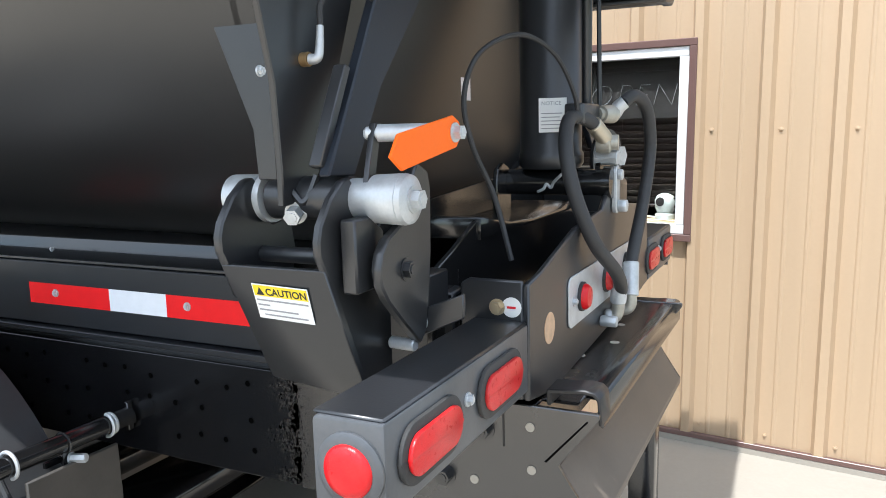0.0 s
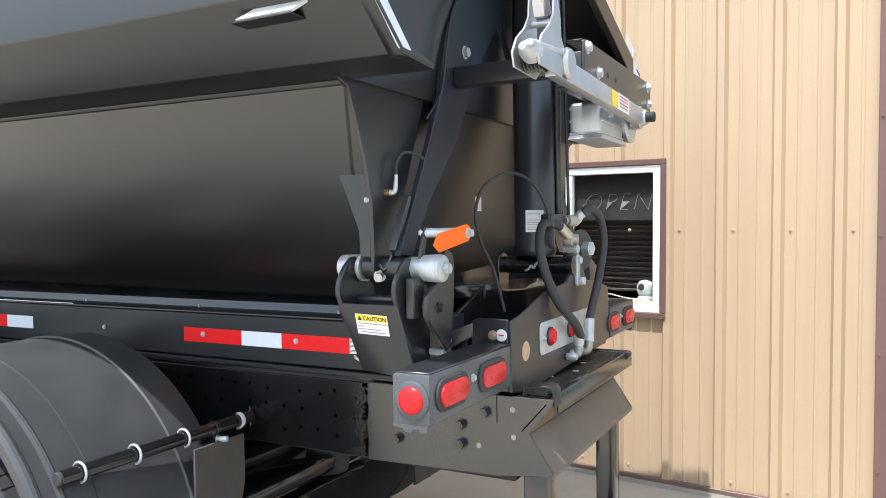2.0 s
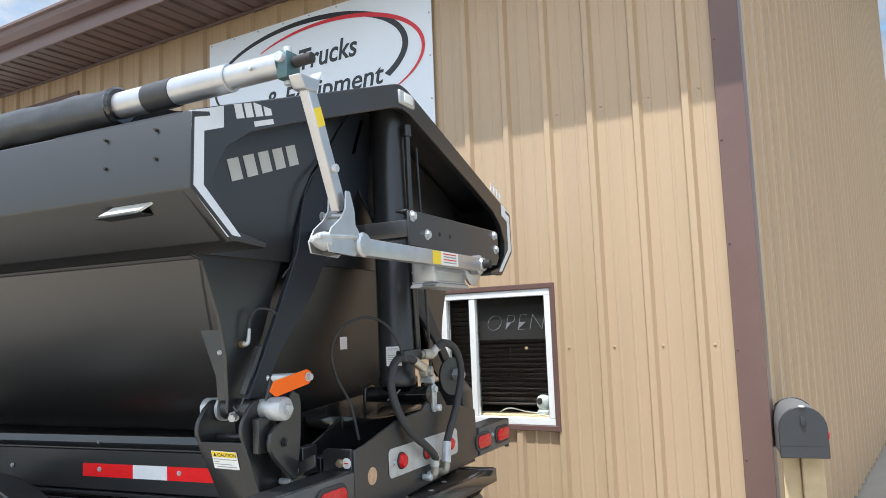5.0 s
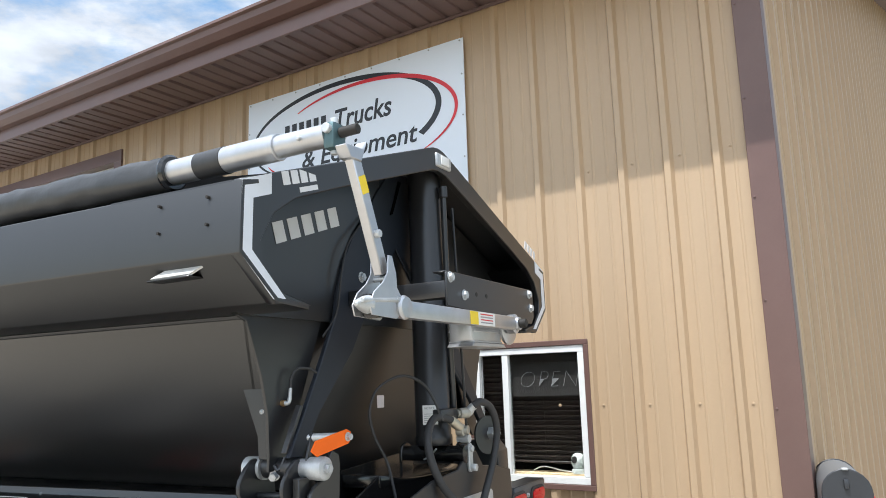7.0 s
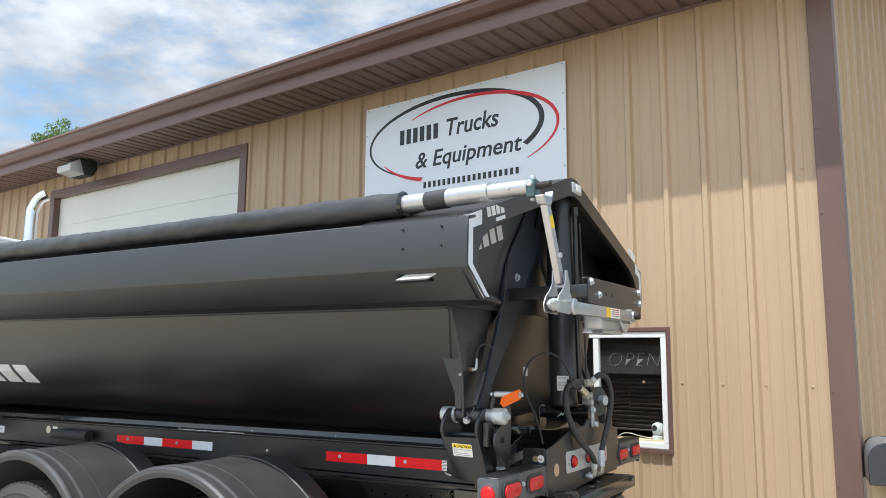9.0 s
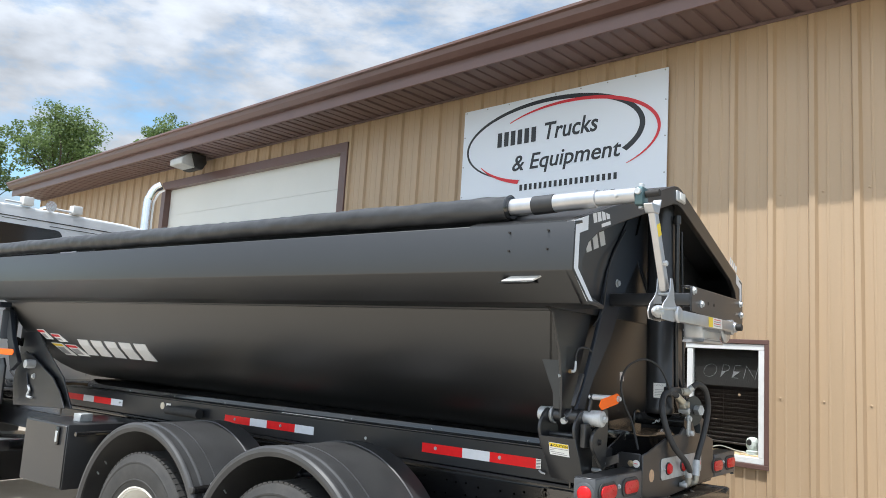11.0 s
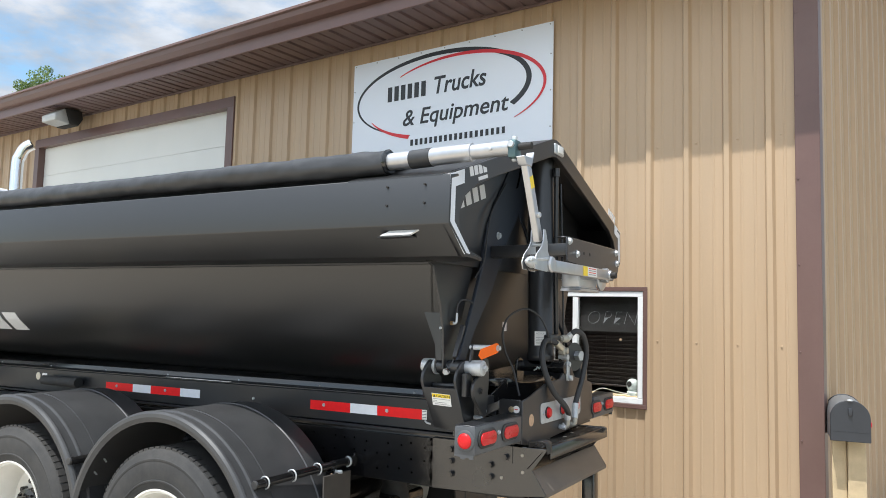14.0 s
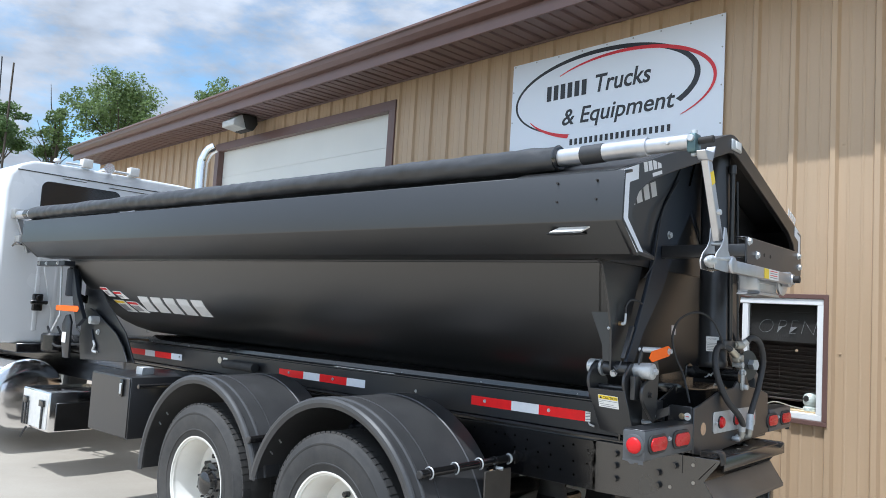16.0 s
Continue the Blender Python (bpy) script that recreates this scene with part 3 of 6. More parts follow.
# screws of the siding
wall_e, wall_m, trim_c = bpy.data.objects["wall_front_east"], bpy.data.objects["wall_front_middle"], bpy.data.objects["corner_trim"]
for zz, xs in ((1.57, [-1.03 - 0.306 * k for k in range(-3, 2)] + [-2.25 - 0.306 * k for k in range(5)]), (0.10, [-1.03 - 0.306 * k for k in range(-3, 5)]), (3.13, (-0.097, -0.408, -0.722, -1.03)),
               (3.81, (-0.172, -1.088)), (3.195, (-0.172,)), (2.565, (-0.174, -1.105)), (1.94, (-0.175,)), (0.69, (-1.119, -0.178)), (1.312, (-0.178,)), (0.95, (-0.178,))):
    for xx in xs:
        part("siding_screw", lathe([(0, 0.011), (0.002, 0.011), (0.003, 0.006), (0.008, 0.006), (0.009, 0.003)], (xx, 0.0, zz), (0, -1, 0), 10), TAN, wall_e if xx > -1.2 else wall_m)
for zz in [0.3 + 0.62 * k for k in range(7)]:
    part("trim_screw", lathe([(0, 0.009), (0.002, 0.009), (0.003, 0.005), (0.008, 0.004)], (0.018, -0.034, zz), (0, -1, 0), 8), BROWN, trim_c)

# ---- side dump body ----
dump = thing("side_dump_body", "black steel side dump body with flared rim on a truck", "dump body", TRUCK)
TL = -6.45                              # front end of the rim
HALF = [(0.56, 1.988), (0.598, 1.90), (0.662, 1.765), (0.752, 1.625), (0.86, 1.515), (0.975, 1.432), (1.10, 1.37), (1.25, 1.325), (MID, 1.305)]


def mirror(p):
    return [(2 * MID - a, b) for a, b in reversed(p)]


outer = HALF[:-1] + [HALF[-1]] + mirror(HALF[:-1])
inner = [(a + (0.012 if a < MID else -0.012 if a > MID else 0), b + 0.012) for a, b in outer]
inner[0], inner[-1] = (0.575, 2.0), (2 * MID - 0.575, 2.0)


# barrel with sloping ends
TR, TF = -0.226, -6.02
bm = bmesh.new()
slant = lambda x, b: x + (0.45 * (1.992 - b) / 0.7 if x == TF else -0.16 * (1.992 - b) / 0.7)
skin = lambda x, b: slant(x, b) if x == TF else x - 0.16 * max(0.0, 1.63 - b) / 0.338
ring_o = [[bm.verts.new((skin(x, b), a, b)) for a, b in outer] for x in (TR, TF)]
ring_i = [[bm.verts.new((skin(x, b), a, b)) for a, b in inner] for x in (TR, TF)]
for r in (ring_o, ring_i):
    for i in range(len(outer) - 1):
        bm.faces.new((r[0][i], r[0][i + 1], r[1][i + 1], r[1][i]))
for e in (0, 1):
    for i in range(len(outer) - 1):
        bm.faces.new((ring_o[e][i], ring_i[e][i], ring_i[e][i + 1], ring_o[e][i + 1]))
for i in (0, -1):
    bm.faces.new((ring_o[0][i], ring_o[1][i], ring_i[1][i], ring_i[0][i]))
part("barrel", bm, TUBPAINT, dump, "black painted rounded barrel", 50)
# end plates
for nm, xe, d1 in (("rear_end_plate", TR, 0.012), ("front_end_plate", TF, -0.012)):
    bm = bmesh.new()
    vs = [[bm.verts.new((slant(xe, b) + d, a, b)) for a, b in outer] for d in (0.0, d1)]
    bm.faces.new(vs[0]), bm.faces.new(vs[1][::-1])
    for i in range(len(outer)):
        j = (i + 1) % len(outer)
        bm.faces.new((vs[0][i], vs[1][i], vs[1][j], vs[0][j]))
    part(nm, bm, TUBPAINT, dump, "sloping black end plate")
# flared rims
RIM = [(0.562, 1.985), (0.408, 1.997), (0.254, 2.122), (0.26, 2.334), (0.33, 2.350), (0.335, 2.334), (0.275, 2.316), (0.270, 2.134), (0.416, 2.014), (0.562, 2.002)]
for nm, pr in (("near_rim", RIM), ("far_rim", mirror(RIM))):
    part(nm, prism(pr, "x", TL, 0.043, 0.004, 2), TUBPAINT, dump, "folded flared steel rim")
part("inner_rim", prism([(0.33, 2.34), (0.56, 1.99), (0.57, 1.995), (0.34, 2.345)], "x", TL + 0.02, -0.215, 0), TUBPAINT, dump)
part("inner_rim", prism(mirror([(0.33, 2.34), (0.56, 1.99), (0.57, 1.995), (0.34, 2.345)]), "x", TL + 0.02, -0.215, 0), TUBPAINT, dump)
# seam under the rim
part("seam_bar", prism([(0.552, 1.974), (0.572, 1.974), (0.575, 1.986), (0.545, 1.986)], "x", TF, TR, 0.002), BLACK, dump)

# peaked end hoods
HOOD = [(0.26, 2.20), (0.26, 2.336), (0.36, 2.372), (1.35, 2.712), (1.40, 2.728), (MID, 2.734)]
HOODI = [(MID, 2.634), (1.385, 2.626), (0.72, 2.405), (0.50, 2.325), (0.40, 2.26), (0.345, 2.17), (0.36, 2.10), (0.44, 2.03), (0.578, 2.0), (0.408, 1.992), (0.254, 2.122)]
for nm, xa, xb in (("rear_hood", 0.008, 0.040), ("front_hood", TL, TL + 0.03)):
    for pr in (HOOD + HOODI, mirror(HOOD + HOODI)):
        part(nm, prism(pr, "x", xa, xb, 0.003), TUBPAINT, dump, "peaked black hood band")
part("hood_roof", prism([(0.26, 2.336), (0.36, 2.372), (1.40, 2.728), (MID, 2.734), (MID, 2.726), (1.40, 2.720), (0.36, 2.364), (0.26, 2.328)], "x", -0.5, 0.006, 0.0), TUBPAINT, dump)
part("hood_roof", prism(mirror([(0.26, 2.336), (0.36, 2.372), (1.40, 2.728), (MID, 2.734), (MID, 2.726), (1.40, 2.720), (0.36, 2.364), (0.26, 2.328)]), "x", -0.5, 0.006, 0.0), TUBPAINT, dump)
# recessed bulkhead behind the hood
for sgn, pr in ((1, [(0.50, 1.985), (0.40, 2.05), (0.34, 2.16), (0.35, 2.35), (MID, 2.715), (MID, 1.985)]),):
    part("bulkhead", prism(pr, "x", -0.21, -0.19, 0.0), TUBPAINT, dump, "black bulkhead plate")
    part("bulkhead", prism(mirror(pr), "x", -0.21, -0.19, 0.0), TUBPAINT, dump, "black bulkhead plate")
LINER = [(0.50, 2.325), (0.40, 2.26), (0.345, 2.17), (0.36, 2.10), (0.44, 2.03), (0.578, 2.0)]
for pr in (LINER, mirror(LINER)):
    bm = bmesh.new()
    rr = [[bm.verts.new((x, a, b)) for a, b in pr] for x in (-0.195, 0.016)]
    for i in range(len(pr) - 1):
        bm.faces.new((rr[0][i], rr[0][i + 1], rr[1][i + 1], rr[1][i]))
    bmesh.ops.solidify(bm, geom=bm.faces[:], thickness=0.004)
    part("corner_liner", bm, TUBPAINT, dump, "", 60)
# white reflective strip on the corners
STRIP = [(0.262, 2.334), (0.385, 2.378), (0.385, 2.315), (0.308, 2.288), (0.305, 2.138), (0.452, 2.010), (0.398, 2.005), (0.259, 2.122)]
part("corner_tape", prism(STRIP, "x", 0.0405, 0.0425, 0), TAPEW, dump, "white reflective strip")
part("corner_tape", prism(mirror(STRIP), "x", 0.0405, 0.0425, 0), TAPEW, dump, "white reflective strip")

# the body lies level while the frame stands nose-down
LEVEL = pose(0, 0, 2.2) @ pose(0, 0, 0, 0, 0.7, 0) @ pose(0, 0, -2.2)
for ob in dump.children:
    ob.matrix_basis = LEVEL

# ---- chassis ----
truck = thing("dump_truck", "white day-cab tandem truck with black frame", "truck", TRUCK)
for y0, s in ((0.99, 1), (2 * MID - 0.99, -1)):
    part("frame_rail", prism([(y0, 0.85), (y0, 1.10), (y0 + s * 0.09, 1.10), (y0 + s * 0.09, 1.09), (y0 + s * 0.01, 1.09), (y0 + s * 0.01, 0.86), (y0 + s * 0.09, 0.86), (y0 + s * 0.09, 0.85)], "x", -9.5, 0.06, 0.003), RAILP, truck, "glossy black frame rail")
for y0, s in ((1.0, 1), (2 * MID - 1.0, -1)):
    part("subframe_rail", prism([(y0, 1.135), (y0, 1.295), (y0 + s * 0.05, 1.30), (y0 + s * 0.05, 1.29), (y0 + s * 0.012, 1.285), (y0 + s * 0.012, 1.145), (y0 + s * 0.05, 1.14), (y0 + s * 0.05, 1.132)], "x", -5.6, -0.1, 0.003), RAILB, dump, "black channel subframe rail")
    part("rail_flange", box(-5.6, -0.15, min(y0 - s * 0.02, y0 + s * 0.1), max(y0 - s * 0.02, y0 + s * 0.1), 1.118, 1.132, 0.002), RAILB, dump)
    part("spacer", box(-5.6, 0.0, min(y0 + s * 0.01, y0 + s * 0.09), max(y0 + s * 0.01, y0 + s * 0.09), 1.10, 1.118, 0), GLOSS, dump)
# guessed beam, added so that the gap under the barrel stays dark
part("under_barrel_beam", prism([(1.16, 1.13), (1.16, 1.33), (1.22, 1.37), (2 * MID - 1.22, 1.37), (2 * MID - 1.16, 1.33), (2 * MID - 1.16, 1.13)], "x", -5.5, -0.42, 0.004), GLOSS, dump, "guessed black beam added to close the gap under the barrel")
# reflective tape
def tape(x, seq):
    for k in seq:
        w = 0.290 if k == "r" else 0.185
        part("reflective_tape", box(x, x + w, 0.9985, 1.0, 1.188, 1.241, 0), TAPER if k == "r" else TAPEW, dump, "red reflective tape" if k == "r" else "white reflective tape")
        x += w


tape(-1.30, "rwrw"[:3])
tape(-3.17, "rwrw")
tape(-5.53, "rwrw")

WHEELS = (-1.625, -2.95)
TYRE = [(0.0, 0.3), (-0.008, 0.318), (-0.012, 0.33), (-0.016, 0.345), (-0.021, 0.348), (-0.021, 0.354), (-0.018, 0.357), (-0.022, 0.3985), (-0.0225, 0.4274), (-0.0195, 0.4486), (-0.022, 0.4524), (-0.021, 0.462), (-0.016, 0.4659), (-0.008, 0.49), (0.012, 0.5121), (0.03, 0.517), (0.235, 0.517), (0.255, 0.5093), (0.27, 0.4853), (0.28, 0.4274), (0.27, 0.33), (0.255, 0.3)]
RIMP = [(-0.004, 0.306), (-0.014, 0.310), (-0.014, 0.301), (0.002, 0.294), (0.03, 0.280), (0.12, 0.262), (0.175, 0.258), (0.182, 0.12), (0.19, 0.11), (0.21, 0.11), (0.22, 0.30)]


def wheel(x, y, s, name="wheel"):
    """A dual wheel; s = 1 for the near side (face to -y)."""
    w = part(name, lathe([(0.0, 0.298), (0.25, 0.298), (0.25, 0.288), (0.0, 0.288)], (x, y, 0.522), (0, s, 0), 48, True), RIMW, truck)
    part("tyre", lathe(TYRE, (x, y, 0.522), (0, s, 0), 72, False, False), RUBBER, w, "worn black rubber tyre")
    part("rim", lathe(RIMP, (x, y + s * 0.002, 0.522), (0, s, 0), 56, False, False), RIMW, w, "white painted steel rim")
    part("hub", lathe([(0.04, 0.0), (0.04, 0.05), (0.055, 0.075), (0.09, 0.08), (0.10, 0.125), (0.19, 0.13), (0.19, 0.0)], (x, y, 0.522), (0, s, 0), 28), GLOSS, w, "black hub")
    bm = bmesh.new()
    for k in range(74):
        a = 2 * math.pi * (k + 0.5 * (s > 0)) / 74
        for ya, yb, da in ((0.008, 0.062, 0.0), (0.205, 0.258, 0.02)):
            c0, c1 = a + da, a + da + 0.066
            vs = [bm.verts.new((x + r * math.cos(q), y + s * yy, 0.522 + r * math.sin(q))) for r in (0.500, 0.520) for q in (c0, c1) for yy in (ya, yb)]
            for f in ((0, 1, 3, 2), (4, 6, 7, 5), (0, 2, 6, 4), (1, 5, 7, 3), (0, 4, 5, 1), (2, 3, 7, 6)):
                bm.faces.new([vs[i] for i in f])
    tagged(part("tread", bm, RUBBER, w, "blocky shoulder tread", False), kind="stuff")
    for k in range(10):
        a = 2 * math.pi * k / 10
        part("lug_nut", add_hex(bmesh.new(), (x + 0.168 * math.cos(a), y + s * 0.180, 0.522 + 0.168 * math.sin(a)), (0, -s, 0), 0.017, 0.035, False), GLOSS, w)
    for k in range(8):
        a = 2 * math.pi * (k + 0.5) / 8
        part("hub_bolt", add_hex(bmesh.new(), (x + 0.098 * math.cos(a), y + s * 0.088, 0.522 + 0.098 * math.sin(a)), (0, -s, 0), 0.008, 0.02, False), GLOSS, w)
    return w


for x in WHEELS:
    wheel(x, 0.24, 1), wheel(x, 2 * MID - 0.24, -1)
    part("inner_tyre", lathe(TYRE, (x, 0.57, 0.522), (0, 1, 0), 48), RUBBER, truck)
    part("axle", cyl((x, 0.5, 0.522), (x, 2 * MID - 0.5, 0.522), 0.07), GLOSS, truck)


def fender(x, ya, yb, parent):
    """A half-round plastic fender with a rolled lip, a raised rib, a groove and a fine inner rib."""
    R = 0.715
    out = [(ya + 0.006, R - 0.055), (ya - 0.004, R - 0.03), (ya - 0.002, R - 0.012), (ya + 0.008, R - 0.001), (ya + 0.018, R + 0.002), (ya + 0.028, R - 0.001), (ya + 0.036, R - 0.010), (ya + 0.074, R - 0.010),
           (ya + 0.080, R - 0.001), (ya + 0.088, R + 0.001), (ya + 0.096, R - 0.004), (ya + 0.180, R - 0.004), (ya + 0.183, R - 0.010), (ya + 0.188, R - 0.010), (ya + 0.191, R - 0.004),
           (ya + 0.492, R - 0.004), (ya + 0.497, R + 0.002), (ya + 0.502, R + 0.002), (ya + 0.507, R - 0.004)]
    prof = out + [(yb, R - 0.004), (yb, R - 0.016), (ya + 0.09, R - 0.017), (ya + 0.04, R - 0.019), (ya + 0.02, R - 0.010), (ya + 0.012, R - 0.016), (ya + 0.012, R - 0.055)]
    n = 40
    a0, a1 = (0, 166) if x > -2 else (14, 180)
    bm = bmesh.new()
    rows = []
    if x > -2:
        for z in (0.36, 0.45):
            rows.append([bm.verts.new((x + r, y, z)) for y, r in prof])
    for k in range(n + 1):
        a = radians(a0 + (a1 - a0) * k / n)
        rows.append([bm.verts.new((x + r * math.cos(a), y, 0.512 + r * math.sin(a))) for y, r in prof])
    m = len(prof)
    for r, q in zip(rows, rows[1:]):
        for i in range(m):
            bm.faces.new((r[i], r[(i + 1) % m], q[(i + 1) % m], q[i]))
    bm.faces.new(rows[0]), bm.faces.new(rows[-1][::-1])
    return part("fender", bm, FENDER, parent, "black plastic half-round fender", 24)


def fender_screws(x, parent):
    """Zinc screw tips that stick through the inside of a fender."""
    for deg, y in ((152, 0.285), (145, 0.31), (101, 0.285), (63, 0.30)):
        a = radians(deg)
        p = [(x + r * math.cos(a), y, 0.512 + r * math.sin(a)) for r in (0.702, 0.672)]
        part("screw_tip", cyl(*p, 0.005, seg=8, bev=0), ZINC, parent)


for x in WHEELS:
    fender_screws(x, truck)
    fender(x, 0.195, 0.83, truck)
    fd = fender(x, 0.195, 0.83, truck)
    fd.matrix_basis = Matrix.Translation((0, 2 * MID, 0)) @ Matrix.Diagonal((1, -1, 1, 1))


# ---- rear pivot of the dump body ----
# rear fin, arm and gusset
ARM = [(0.745, 1.526), (0.850, 1.665), (1.075, 1.880), (1.187, 2.029), (1.270, 2.136), (1.430, 2.310), (1.500, 2.421), (1.565, 2.560), (1.560, 2.672), (1.40, 2.655), (1.301, 2.549), (1.212, 2.438), (1.125, 2.343), (1.050, 2.222), (1.010, 2.113), (0.985, 2.010), (0.880, 1.840), (0.77, 1.671), (0.675, 1.53)]
for pr, dx in ((ARM, 0.0), (mirror(ARM), -0.006)):
    bm = add_prism(bmesh.new(), pr, "x", -0.195 + dx, -0.175 + dx)
    for v in bm.verts:          # the arm leans below the bulkhead and stands straight before it
        v.co.x -= 0.068 * (min(v.co.z, 2.15) - 2.1)
    part("rear_arm", sharp_bevel(bm, 0.003), ARMP, dump, "black steel pivot arm")
part("arm_rib", prism([(0.675, 1.545), (0.690, 1.54), (0.768, 1.69), (0.752, 1.695)], "x", -0.172, -0.150, 0.002), BLACK, dump)
FIN = [(0.667, 1.485), (0.72, 1.49), (0.76, 1.53), (0.98, 2.05), (1.0, 2.2), (0.60, 2.2), (0.48, 2.0), (0.56, 1.97), (0.578, 1.928), (0.632, 1.793), (0.662, 1.667), (0.668, 1.54)]
part("rear_fin", prism(FIN, "x", -0.225, -0.213, 0.002), BLACK, dump, "black steel fin plate")
part("rear_fin", prism(mirror(FIN), "x", -0.225, -0.213, 0.002), BLACK, dump, "black steel fin plate")
part("gusset", prism([(-0.338, 1.772), (-0.226, 1.765), (-0.226, 1.525), (-0.262, 1.525), (-0.267, 1.60)], "y", 0.672, 0.682, 0.002), BLACK, dump, "dark grey steel gusset")
for i, (yy, zz) in enumerate(((1.165, 2.172), (1.100, 2.062))):
    bolt((-0.176, yy, zz), (1, 0, 0), dump, 0.016, 0.012)
part("arm_slot", prism([(1.393, 2.465), (1.415, 2.473), (1.49, 2.630), (1.468, 2.628)], "x", -0.1765, -0.1745, 0), HOLE, dump)
bolt((-0.213, 0.63, 1.68), (1, 0, 0), dump, 0.006, 0.005)
part("cable_guard", tube([(-0.19, 0.93, 1.93), (-0.17, 0.99, 2.02), (-0.16, 1.012, 2.17), (-0.16, 1.055, 2.285), (-0.165, 1.15, 2.38), (-0.17, 1.25, 2.47)], 0.004, 8), HOSE, dump, "thin black cable")
gf = part("grease_fitting", tube([(-0.213, 0.732, 1.703), (-0.20, 0.732, 1.703)], 0.011, 10, 1), mat("brass", (0.5, 0.33, 0.16), 0.4, 0.8), dump, "brass and zinc grease elbow")
part("elbow", tube([(-0.200, 0.732, 1.703), (-0.190, 0.734, 1.703), (-0.186, 0.737, 1.710), (-0.186, 0.741, 1.73), (-0.187, 0.745, 1.752)], lambda t: 0.0085 - 0.003 * t, 10, 4), ZINC, gf)
part("grease_line", tube([(-0.187, 0.745, 1.752), (-0.188, 0.75, 1.785), (-0.18, 0.775, 1.815), (-0.165, 0.82, 1.815), (-0.15, 0.84, 1.80)], 0.005, 8), HOSE, gf)

# pin and saddle
PY, PZ = 0.728, 1.494
hinge = part("pivot_tube", cyl((-0.275, PY, PZ), (-0.128, PY, PZ), 0.034, seg=28), BLACK, dump, "black pivot tube")
part("pin_collar", lathe([(0, 0.0), (0.001, 0.031), (0.006, 0.036), (0.062, 0.037), (0.063, 0.033), (0.070, 0.033), (0.071, 0.040), (0.082, 0.040), (0.083, 0.0)], (-0.362, PY, PZ), (1, 0, 0), 32), ZINC, hinge, "zinc-plated pin collar")
part("pin_collar", lathe([(0, 0.0), (0, 0.031), (0.04, 0.031), (0.041, 0.036), (0.085, 0.038), (0.088, 0.0365), (0.090, 0.038), (0.098, 0.036), (0.102, 0.030), (0.103, 0.0)], (-0.130, PY, PZ), (1, 0, 0), 36), ZINC, hinge, "zinc-plated pin end cap")
bolt((-0.028, PY, PZ), (1, 0, 0), hinge, 0.015, 0.013)
bolt((-0.215, PY - 0.03, 1.474), (0.35, -1, -0.25), hinge, 0.013, 0.022)
part("weld", tube([(-0.222, 0.696, 1.512), (-0.21, 0.693, 1.50), (-0.20, 0.695, 1.49), (-0.19, 0.70, 1.50), (-0.18, 0.708, 1.53)], 0.006, 6), BLACK, hinge)


def ear(x0, x1, low):
    p = [(0.634, 1.398), (0.622, 1.42), (0.621, 1.442), (0.628, 1.464), (0.655, 1.500), (0.685, 1.523), (0.705, 1.527), (0.72, 1.51), (0.728, 1.46), (0.745, 1.45), (0.77, 1.455), (0.795, 1.44), (0.81, 1.36)] + ([(0.81, 1.20), (0.71, 1.20)] if low else [(0.81, 1.345), (0.655, 1.345)])
    return part("saddle_ear", prism(p, "x", x0, x1, 0.003), BLACK, dump, "rounded black steel ear plate")


ear(-0.314, -0.298, False), ear(-0.134, -0.12, True)
bm = bmesh.new()
vs = [bm.verts.new(p) for p in ((-0.312, 0.632, 1.400), (-0.122, 0.632, 1.400), (-0.10, 0.698, 1.19), (-0.280, 0.698, 1.207), (-0.312, 0.647, 1.400), (-0.122, 0.647, 1.400), (-0.10, 0.713, 1.19), (-0.280, 0.713, 1.207))]
for f in ((0, 1, 2, 3), (7, 6, 5, 4), (0, 4, 5, 1), (1, 5, 6, 2), (2, 6, 7, 3), (3, 7, 4, 0)):
    bm.faces.new([vs[i] for i in f])
face = part("saddle_face", sharp_bevel(bm, 0.002), BLACK, dump, "black saddle plate with caution label")


def flat(w0, w1, h0, h1, d0, d1):
    return add_box(bmesh.new(), w0, w1, h0, h1, d0, d1)


def on(m, bm):
    bm.transform(m)
    return bm


SADDLE = Matrix.Translation((-0.260, 0.6395, 1.374)) @ pose(0, 0, 0, 108.2, 2.0, 0)
part("caution_label", on(SADDLE, flat(0, 0.102, -0.060, 0.0, 0.0008, 0.0016)), LABELW, face, "white and yellow caution label")
part("label_header", on(SADDLE, flat(0.002, 0.100, -0.020, -0.002, 0.0016, 0.0022)), YELLOW, face, "yellow label header")
text_mesh("label_word", "CAUTION", 0.0165, SADDLE @ pose(0.024, -0.0175, 0.0023), INK, face, 0.0001, bold=0.0004)
part("label_symbol", on(SADDLE, add_prism(bmesh.new(), [(0.007, -0.018), (0.021, -0.018), (0.014, -0.005)], "z", 0.0022, 0.0027)), INK, face)
for i, (a, b) in enumerate(((0.004, 0.098), (0.004, 0.026), (0.004, 0.076), (0.012, 0.092))):
    part("print_bar", on(SADDLE, flat(a, b, -0.0285 - 0.0085 * i, -0.026 - 0.0085 * i, 0.0017, 0.0021)), LABELG, face)
part("cross_tube", cyl((-0.298, 0.715, 1.405), (-0.136, 0.715, 1.405), 0.013, seg=16), BLACK, dump)
part("saddle_back", box(-0.298, -0.136, 0.79, 0.80, 1.20, 1.40, 0.002), GLOSS, dump)
part("saddle_post", box(-0.112, -0.086, 0.66, 0.716, 1.362, 1.47, 0.003), BLACK, dump)

